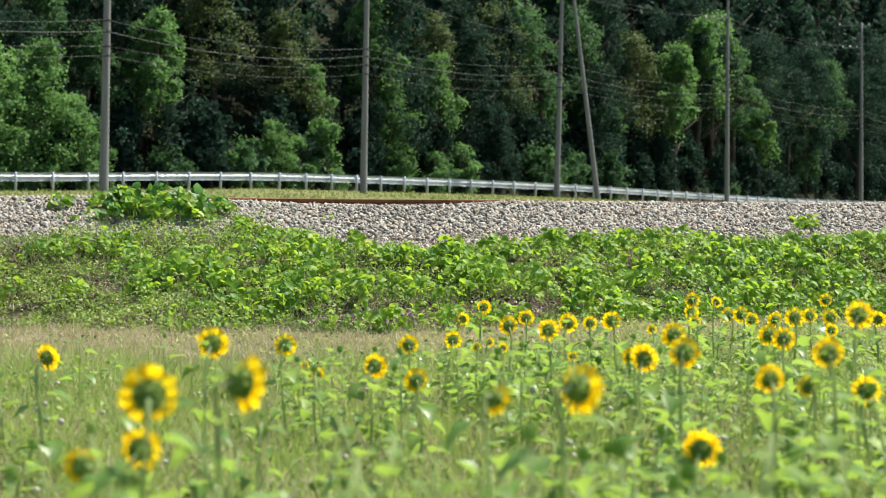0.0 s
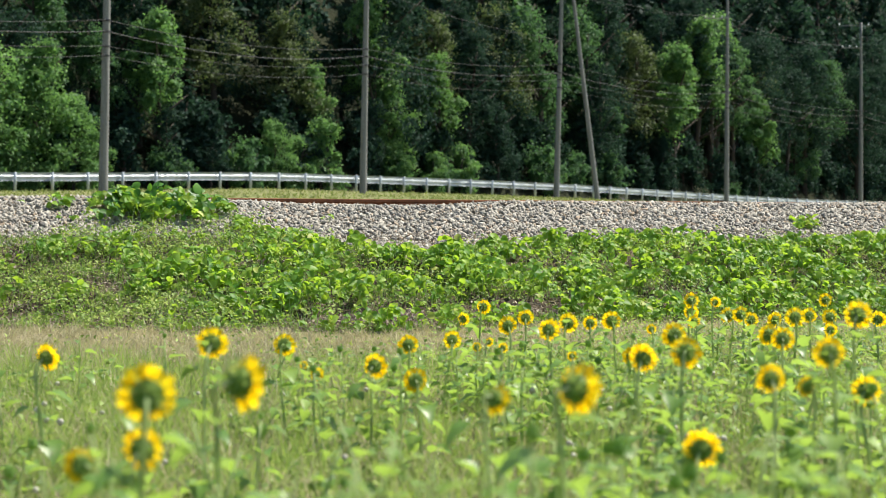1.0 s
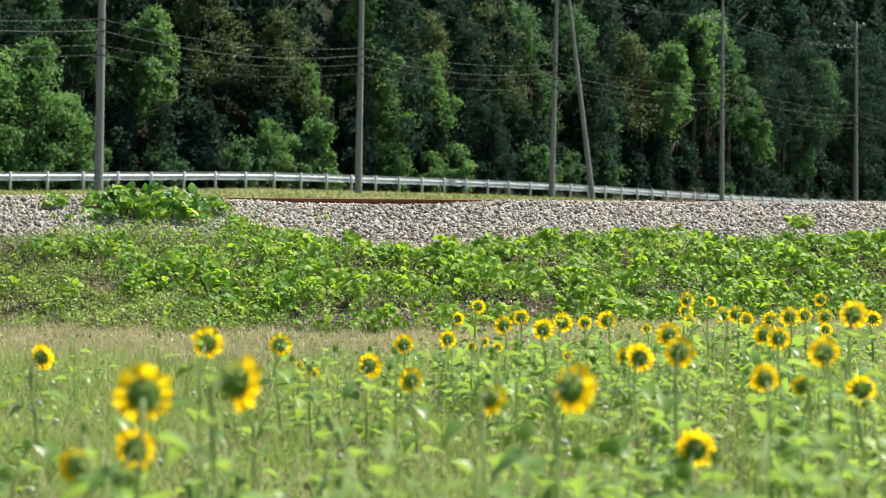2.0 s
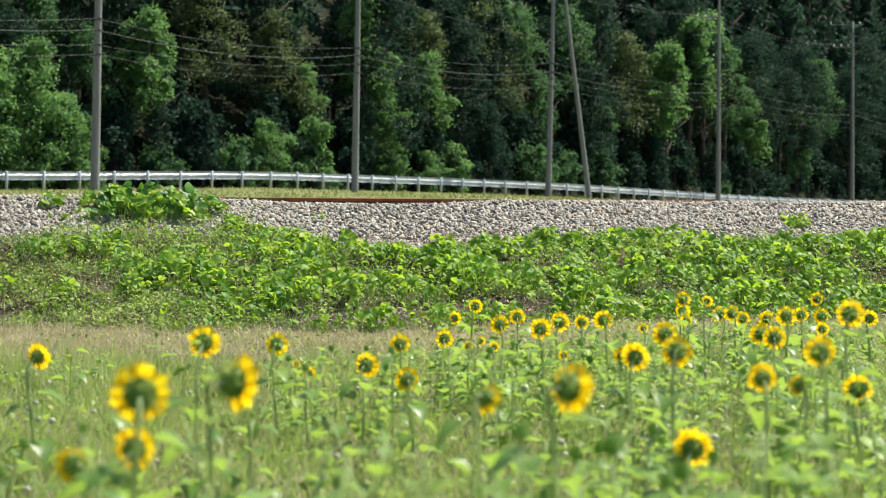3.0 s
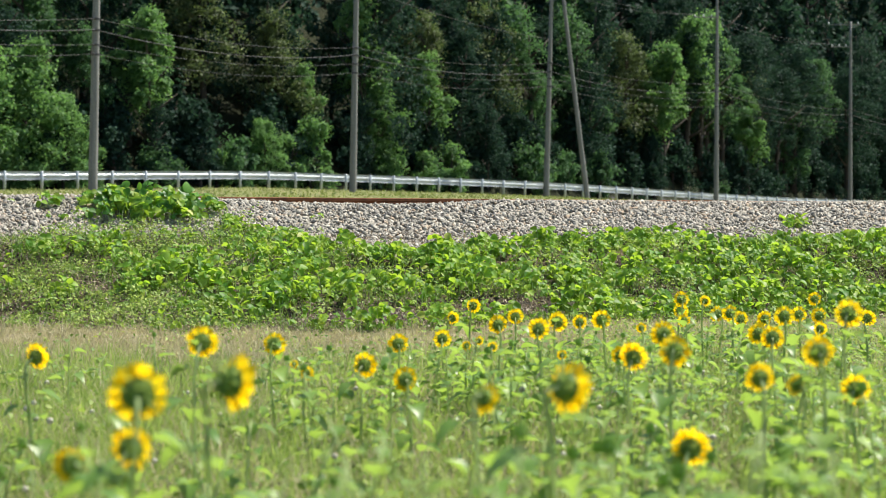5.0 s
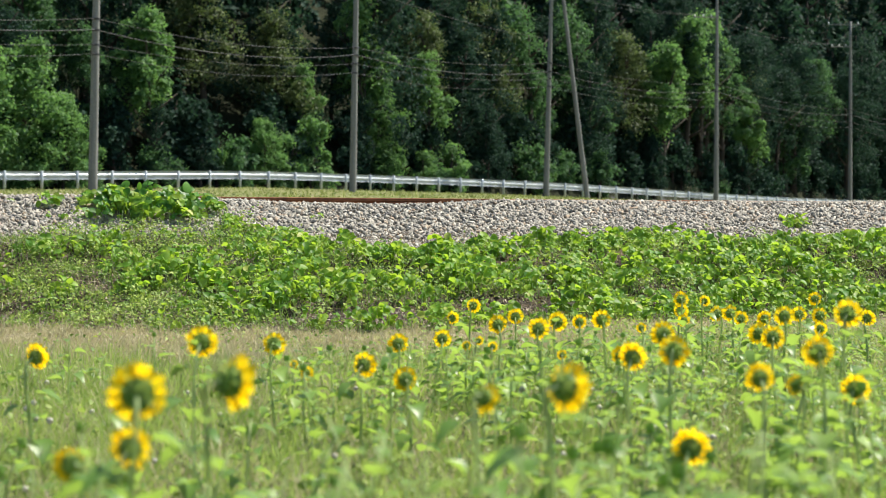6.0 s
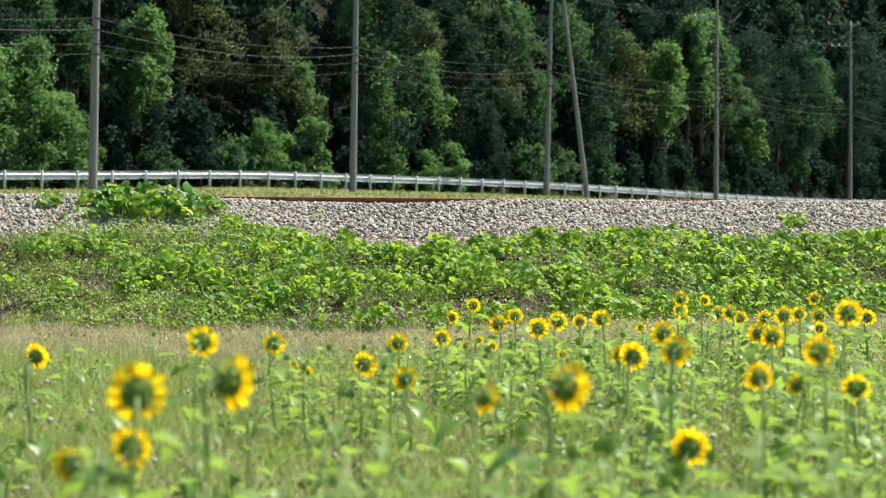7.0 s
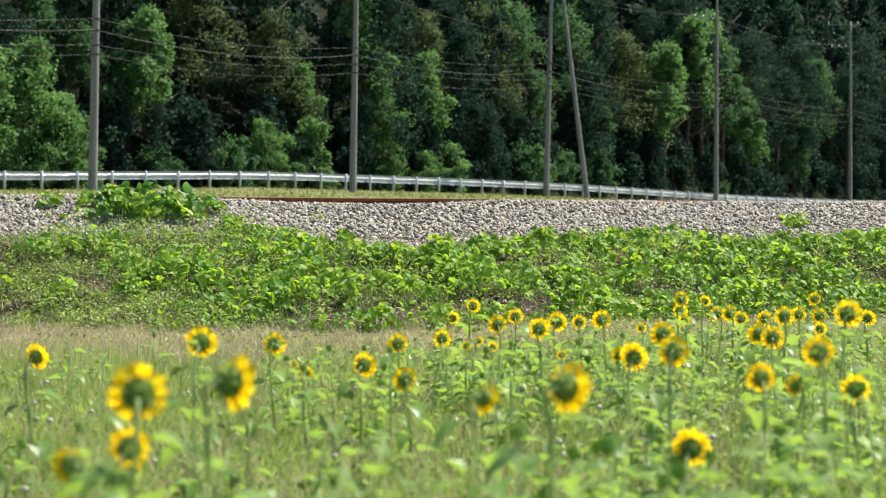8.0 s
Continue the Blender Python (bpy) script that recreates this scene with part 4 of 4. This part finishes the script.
    n = len(x)
    nor = rng.normal(size=(n, 3)) * 0.4 + np.array([0.05, -0.2, 0.9])
    z = land(x, y) + 0.02 + 0.16 * rng.random(n) ** 1.3
    thing("field_weeds", pose(0, 0, 0), "low leafy green weeds between the sunflowers", "weeds", "", stamp("field_weeds", tv, tf, turned_to(np.stack([x, y, z], 1), nor, rng.random(n) * 6.28, 0.016 + 0.03 * rng.random(n)), WEED), "stuff")
    # white blossoms
    bm = bmesh.new()
    bmesh.ops.create_icosphere(bm, subdivisions=2, radius=1.0)
    bv = np.array([p.co[:] for p in bm.verts])
    bf = [tuple(p.index for p in f.verts) for f in bm.faces]
    bm.free()
    bv = bv * (0.8 + 0.35 * rng.random((len(bv), 1)))
    x, y = spread(64, 4.6, 10.5)
    n = len(x)
    z = land(x, y) + 0.1 + 0.1 * rng.random(n)
    heads = stamp("clover_heads", bv, bf, turned_to(np.stack([x, y, z], 1), rng.normal(size=(n, 3)) * 0.2 + np.array([0, 0, 1.0]), rng.random(n) * 6, 0.008 + 0.007 * rng.random(n)), CLOVER, True)
    thing("white_clover", pose(0, 0, 0), "small round white clover blossoms standing in the grass", "flowers", "", heads, "stuff")
    sv, sf = [], []
    for i in range(n):
        v2, f2 = tube([(x[i] + 0.02, y[i], 0), (x[i] + 0.008, y[i], z[i] * 0.6), (x[i], y[i], z[i])], [0.002] * 3, 4, False)
        sf += [tuple(k + len(sv) for k in f) for f in f2]
        sv += v2
    tagged(part("stalks", mesh_from("stalks", sv, sf, SUN_STEM), scene.objects["white_clover"]), kind="stuff")


# ---------------------------------------------------------------- sunflowers
def heart_leaf(width, droop, cup):
    """A sunflower leaf with its stalk, along +y, one long, toothed a little."""
    prof = [(0.0, 0.012), (0.26, 0.014), (0.28, 0.55), (0.40, 0.95), (0.52, 1.0), (0.66, 0.74), (0.80, 0.44), (0.92, 0.18), (1.0, 0.0)]
    vs, fs = [], []
    for k, (t, w) in enumerate(prof):
        z = 0.16 * math.sin(t * 2.2) - droop * t * t
        jag = 0.025 * (k % 2) * (w > 0.1)
        vs += [(-width * w, t - jag, z + cup * w * 0.3), (0, t, z), (width * w, t - jag, z + cup * w * 0.3)]
    for k in range(len(prof) - 1):
        a, b = k * 3, k * 3 + 3
        fs += [(a, a + 1, b + 1, b), (a + 1, a + 2, b + 2, b + 1)]
    return vs, fs


def petal_mesh(bend, twist):
    prof = [(0.0, 0.25), (0.22, 0.8), (0.5, 1.0), (0.78, 0.72), (1.0, 0.04)]
    vs, fs = [], []
    for t, w in prof:
        z = bend * t * t
        vs += [(-0.15 * w, t, z + twist * t), (0, t, z - 0.03 * w), (0.15 * w, t, z - twist * t)]
    for k in range(len(prof) - 1):
        a, b = k * 3, k * 3 + 3
        fs += [(a, a + 1, b + 1, b), (a + 1, a + 2, b + 2, b + 1)]
    return mesh_from("petal", vs, fs, PETAL, True)


def receptacle_mesh(rng, spikes):
    """The green back of the head: a shallow bowl with pointed bracts. One = the head's radius."""
    vs, fs = [], []
    rings = [(0.06, -0.58), (0.27, -0.50), (0.47, -0.32), (0.55, -0.08), (0.48, 0.03)]
    s = 16
    for r, z in rings:
        vs += [(r * math.cos(6.2832 * j / s), r * math.sin(6.2832 * j / s), z) for j in range(s)]
    for i in range(len(rings) - 1):
        for j in range(s):
            k = (j + 1) % s
            fs.append((i * s + j, i * s + k, (i + 1) * s + k, (i + 1) * s + j))
    fs.append(tuple(range(s - 1, -1, -1)))
    for j in range(spikes):
        a = 6.2832 * (j + rng.random() * 0.6) / spikes
        r0, zz = ((0.25, -0.53), (0.42, -0.39))[j % 2]
        L = 0.3 + 0.3 * rng.random()
        c, d = math.cos(a), math.sin(a)
        o = len(vs)
        mid, tip = r0 + L * 0.55, r0 + L
        vs += [(r0 * c - 0.08 * d, r0 * d + 0.08 * c, zz), (r0 * c + 0.08 * d, r0 * d - 0.08 * c, zz), (mid * c, mid * d, zz + 0.04 + 0.1 * (j % 2)), (tip * c, tip * d, zz - 0.02 - 0.22 * rng.random() + 0.14 * (j % 2))]
        fs += [(o, o + 1, o + 2), (o + 2, o + 1, o + 3), (o, o + 2, o + 3)]
    me = mesh_from("flower_head", vs, fs, [CALYX, BRACT], False)
    bowl = (len(rings) - 1) * s + 1
    me.polygons.foreach_set("material_index", [0 if i < bowl else 1 for i in range(len(fs))])
    return me


def bud_mesh():
    """A closed bud: a round base drawn up into pointed, wavy bract tips."""
    vs, fs, s = [], [], 14
    for k, (r, z) in enumerate(((0.2, -0.5), (0.75, -0.3), (1.0, 0.1), (0.95, 0.5), (0.8, 0.95), (0.2, 0.6))):
        for j in range(s):
            up = 0.35 * (j % 2) if k == 4 else 0.0
            vs.append((r * math.cos(6.2832 * j / s), r * math.sin(6.2832 * j / s), z + up))
    for i in range(5):
        for j in range(s):
            k = (j + 1) % s
            fs.append((i * s + j, i * s + k, (i + 1) * s + k, (i + 1) * s + j))
    fs += [tuple(range(s - 1, -1, -1)), tuple(range(5 * s, 6 * s))]
    return mesh_from("bud", vs, fs, SUN_LEAF, False)


def disc_mesh(rng):
    """The seed disc: a low dome of florets."""
    pos, nor = [], []
    for i in range(130):
        r, a = 0.48 * math.sqrt((i + 0.5) / 130), i * 2.39996
        pos.append((r * math.cos(a), r * math.sin(a), 0.03 + 0.07 * (1 - (r / 0.48) ** 2)))
        nor.append((0, 0, 1))
    dv = [(-0.5, -0.5, 0), (0.5, -0.5, 0), (0.5, 0.5, 0), (-0.5, 0.5, 0), (0, 0, 1)]
    df = [(0, 1, 4), (1, 2, 4), (2, 3, 4), (3, 0, 4)]
    return stamp("seed_disc", dv, df, turned_to(np.array(pos), np.array(nor, float), rng.random(130) * 6, np.full(130, 0.085)), DISC)


class Garden:
    def __init__(self):
        self.rng = np.random.default_rng(51)
        self.leaves = [mesh_from("leaf", *heart_leaf(w, d, c), SUN_LEAF, True) for w, d, c in ((0.30, 0.2, 0.5), (0.34, 0.32, 0.3), (0.27, 0.1, 0.6), (0.32, 0.42, 0.4))]
        self.petals = [petal_mesh(b, t) for b, t in ((0.10, 0.03), (-0.12, -0.04), (0.25, 0.05), (0.0, 0.0))]
        self.heads = [receptacle_mesh(self.rng, 22) for _ in range(3)]
        self.discs = [disc_mesh(self.rng)]
        self.bud = bud_mesh()
        self.swaying = []

    def leaf_up(self, root, pts, t, a, size, pitch):
        i = min(int(t * (len(pts) - 1)), len(pts) - 2)
        p = pts[i].lerp(pts[i + 1], t * (len(pts) - 1) - i)
        m = Matrix.Translation(p) @ Euler((radians(pitch), 0, a)).to_matrix().to_4x4()
        ob = part("leaf", self.leaves[int(self.rng.integers(4))], root, "", m)
        ob.scale = (size, size, size)

    def stem(self, root, pts, r):
        vs, fs = tube(pts, [r * (1.15 - 0.45 * k / (len(pts) - 1)) for k in range(len(pts))], 8)
        part("stem", mesh_from("stem", vs, fs, SUN_STEM, True), root)

    def flower(self, x, y, h, width, turn):
        rng, R = self.rng, width / 2
        a = radians(turn + rng.normal() * 5)
        up = radians(-28 if turn > 150 else (-8 if abs(turn) > 45 else 6 + rng.normal() * 8))
        if turn > 150:
            a = radians(35)
        n = Vector((math.sin(a) * math.cos(up), math.cos(a) * math.cos(up), math.sin(up)))
        flat = Vector((n.x, n.y, 0)).normalized()
        head = Vector((0, 0, h))
        z0 = float(land(x, y))
        back = head - n * (0.54 * R)
        knee = back - n * (0.75 * R) - Vector((0, 0, 0.3 * R))
        foot = Vector((rng.normal() * 0.02, -0.03 + rng.normal() * 0.02, 0)) - flat * 0.5 * R
        pts = [foot - Vector((0, 0, 0.03))]
        for k in range(1, 8):
            t = k / 8
            p = foot.lerp(knee, t)
            p += Vector((math.sin(t * 5 + x * 9) * 0.006, math.cos(t * 4 + y * 7) * 0.006, 0))
            pts.append(p)
        pts += [knee, back - n * (0.2 * R) - Vector((0, 0, 0.08 * R)), back]
        root = thing("sunflower", pose(x, y, z0), "small yellow sunflower seen from its green back, in the field" if turn < 150 else "nodding yellow sunflower with a drooping head in the field", "sunflower", "sunflowers of the field")
        self.stem(root, pts, 0.0042 + width * 0.022)
        nl = int(rng.integers(7, 11))
        a0 = rng.random() * 6.28
        for k in range(nl):
            t = 0.12 + 0.66 * k / nl + 0.03 * rng.random()
            self.leaf_up(root, pts, t, a0 + k * 2.4, (0.085 + 0.06 * rng.random()) * (1.15 - 0.5 * abs(t - 0.45)) * (0.75 + width * 2.2) * (1.2 if y < 5.5 else 1.05), -6 + rng.normal() * 14)
        if rng.random() < 0.7:
            self.leaf_up(root, pts, 0.86 + 0.06 * rng.random(), rng.random() * 6.28, 0.35 * width + 0.03 * rng.random(), 10 + rng.normal() * 15)
        hm = Matrix.Translation(head) @ n.to_track_quat("Z", "Y").to_matrix().to_4x4() @ pose(0, 0, 0, 0, 0, rng.random() * 360)
        hd = part("flower_head", self.heads[int(rng.integers(3))], root, "dark green bracts behind the head", hm)
        hd.scale = (R, R, R)
        part("seed_disc", self.discs[0], hd, "brown and yellow seed disc")
        count = int(rng.integers(32, 38))
        cup = 18 if abs(turn) > 45 else 6
        for k in range(count):
            w = 6.2832 * (k + 0.5 * rng.random()) / count
            m = Matrix.Rotation(w, 4, "Z") @ Matrix.Translation((0, 0.46, -0.06 + 0.09 * (k % 2))) @ Matrix.Rotation(radians(rng.normal() * 8 + cup), 4, "X") @ Matrix.Rotation(radians(rng.normal() * 10), 4, "Y")
            pt = part("petal", self.petals[int(rng.integers(4))], hd, "", m)
            s = 0.55 * (0.84 + 0.3 * rng.random())
            pt.scale = (s * (1.35 + 0.4 * rng.random()), s, s)
        self.swaying.append((root, x, y, z0))
        return root

    def green(self, x, y, h):
        """A sunflower not yet in bloom: stem, leaves and a bud."""
        rng = self.rng
        z0 = float(land(x, y))
        root = thing("budding_sunflower", pose(x, y, z0), "leafy green sunflower plant with a closed bud", "plant", "young sunflowers")
        lean = rng.normal(size=2) * 0.05
        pts = [Vector((lean[0] * t * t, lean[1] * t * t, h * t - 0.02)) for t in (0, 0.2, 0.4, 0.6, 0.8, 1.0)]
        self.stem(root, pts, 0.0045)
        nl = int(rng.integers(7, 12))
        a0 = rng.random() * 6.28
        for k in range(nl):
            t = 0.2 + 0.78 * k / nl
            self.leaf_up(root, pts, t, a0 + k * 2.4, (0.075 + 0.06 * rng.random()) * (1.2 - 0.55 * t), -2 + rng.normal() * 14 + 22 * t)
        if rng.random() < 0.6:
            self.swaying.append((root, x, y, z0))
            return
        bud = part("bud", self.bud, root, "", Matrix.Translation(pts[-1] + Vector((0, 0, 0.006))))
        s = 0.009 + 0.008 * rng.random()
        bud.scale = (s, s, s * 1.2)
        self.swaying.append((root, x, y, z0))


# east, north, height of the head, width of the head, degrees by which it turns from north to east
NEAR_FLOWERS = [(-0.55, 3.89, 0.63, 0.118, 0), (-0.73, 4.20, 0.46, 0.08, -52), (-0.60, 4.15, 0.50, 0.092, 10), (-0.41, 4.30, 0.62, 0.124, 48), (0.28, 4.30, 0.61, 0.114, 46), (0.66, 5.31, 0.36, 0.106, 15), (-0.68, 6.15, 0.59, 0.100, 5), (1.02, 5.50, 0.59, 0.09, 5), (0.115, 4.60, 0.56, 0.075, 200), (0.74, 6.36, 0.54, 0.100, 10), (1.34, 6.59, 0.41, 0.100, 20), (0.66, 6.83, 0.50, 0.100, 25), (0.865, 5.50, 0.52, 0.082, -5), (1.39, 6.96, 0.64, 0.100, 15), (0.96, 5.50, 0.50, 0.06, -30), (-1.40, 7.38, 0.46, 0.100, 20), (-0.10, 7.69, 0.36, 0.096, -8), (0.87, 7.85, 0.52, 0.100, 0)]
MIDDLE_FLOWERS = [(-0.48, 7.97, 0.36, 0.056, 15), (-0.26, 8.02, 0.39, 0.100, 15), (1.37, 8.38, 0.48, 0.100, 10), (-0.56, 8.43, 0.36, 0.034, 0), (-0.65, 8.58, 0.43, 0.100, 5), (0.56, 8.99, 0.36, 0.046, 0), (0.81, 8.99, 0.36, 0.083, -20), (0.47, 9.22, 0.46, 0.100, 0), (1.44, 9.22, 0.44, 0.100, -25), (0.28, 9.67, 0.36, 0.050, 10), (-0.16, 9.71, 0.38, 0.100, -5), (1.64, 9.71, 0.49, 0.100, 0), (0.16, 9.80, 0.36, 0.048, 0), (0.60, 9.97, 0.46, 0.100, 12), (0.23, 10.22, 0.36, 0.047, 20), (0.83, 10.24, 0.46, 0.100, -10), (0.05, 10.41, 0.36, 0.096, 5), (0.33, 10.54, 0.42, 0.100, -5)]
FAR_FLOWERS = [(1.38, 10.54, 0.54, 0.060, 20), (1.13, 11.27, 0.36, 0.058, 0), (2.10, 11.27, 0.36, 0.079, 15), (0.84, 11.89, 0.36, 0.087, 5), (1.70, 11.90, 0.41, 0.100, -5), (2.21, 11.90, 0.40, 0.100, -20), (2.49, 11.90, 0.39, 0.100, 25), (1.46, 12.09, 0.36, 0.082, -10), (0.12, 12.22, 0.36, 0.083, 35), (0.49, 12.29, 0.37, 0.100, 5), (1.83, 12.36, 0.36, 0.094, 0), (1.97, 12.36, 0.36, 0.097, -10), (1.52, 12.72, 0.46, 0.100, 0), (1.74, 12.72, 0.37, 0.100, -15), (2.24, 12.72, 0.37, 0.100, 5), (1.57, 13.17, 0.37, 0.100, 10), (0.27, 13.66, 0.39, 0.100, 15), (2.71, 14.75, 0.39, 0.100, 0)]


garden = Garden()
for row in NEAR_FLOWERS + MIDDLE_FLOWERS + FAR_FLOWERS:
    garden.flower(*row)


def plant_greens():
    rng = np.random.default_rng(61)
    made = 0
    while made < 210:
        y = math.sqrt(rng.uniform(3.4 ** 2, 14.0 ** 2))
        x = (rng.random() * 2 - 1) * (y * 0.225 + 0.2)
        t = x / (y * 0.2126)
        want = 0.16 + 0.84 * float(smoothstep(-0.5, 0.5, np.array(t)))
        if y > 11.5 and t < 0.15:
            want *= 0.15
        if rng.random() > want:
            continue
        most = 0.95 - (y * (260 + 150 * rng.random()) / 3688 if y < 7 else y * (190 + 90 * rng.random()) / 3688)
        h = min(0.46, max(0.2, most))
        if 0.95 - h < y * 0.048:
            h = 0.95 - y * 0.048
        if h < 0.13:
            continue
        garden.green(x, y, h * (0.85 + 0.2 * rng.random()))
        made += 1



def plant_foreground():
    """Leafy plants close before the lens, their tops below the blooms."""
    rng = np.random.default_rng(67)
    for k in range(3, 34):
        y = 3.3 + 2.2 * rng.random()
        x = (k + rng.random()) / 34 * 2 - 1
        x *= y * 0.225
        garden.green(x, y, 0.95 - y * (350 + 130 * rng.random()) / 3688)


plant_greens()
plant_foreground()
build_verge_grass()
build_kudzu()
build_bank_weeds()
build_litter()
build_field_grass()
build_ballast()


# ---------------------------------------------------------------- what moves: the wind in the sunflowers
def motions():
    rng = np.random.default_rng(71)
    for ob, x, y, z in garden.swaying:
        p1, p2, w1, w2 = rng.random() * 6.28, rng.random() * 6.28, 2.6 + 1.6 * rng.random(), 5.0 + 2.0 * rng.random()
        big = 0.16 + 0.16 * rng.random()
        rows = []
        for k in range(33):
            t = k * 0.25
            gust = 0.7 + 0.5 * math.sin(t * 0.9 + x * 0.8)
            side = big * gust * (math.sin(w1 * t + p1) + 0.5 * math.sin(w2 * t + p2))
            fore = big * 0.6 * gust * math.sin(w1 * 0.8 * t + p2)
            rows.append((t, pose(x, y, z, fore, side, 0)))
        walk(ob, rows)


motions()
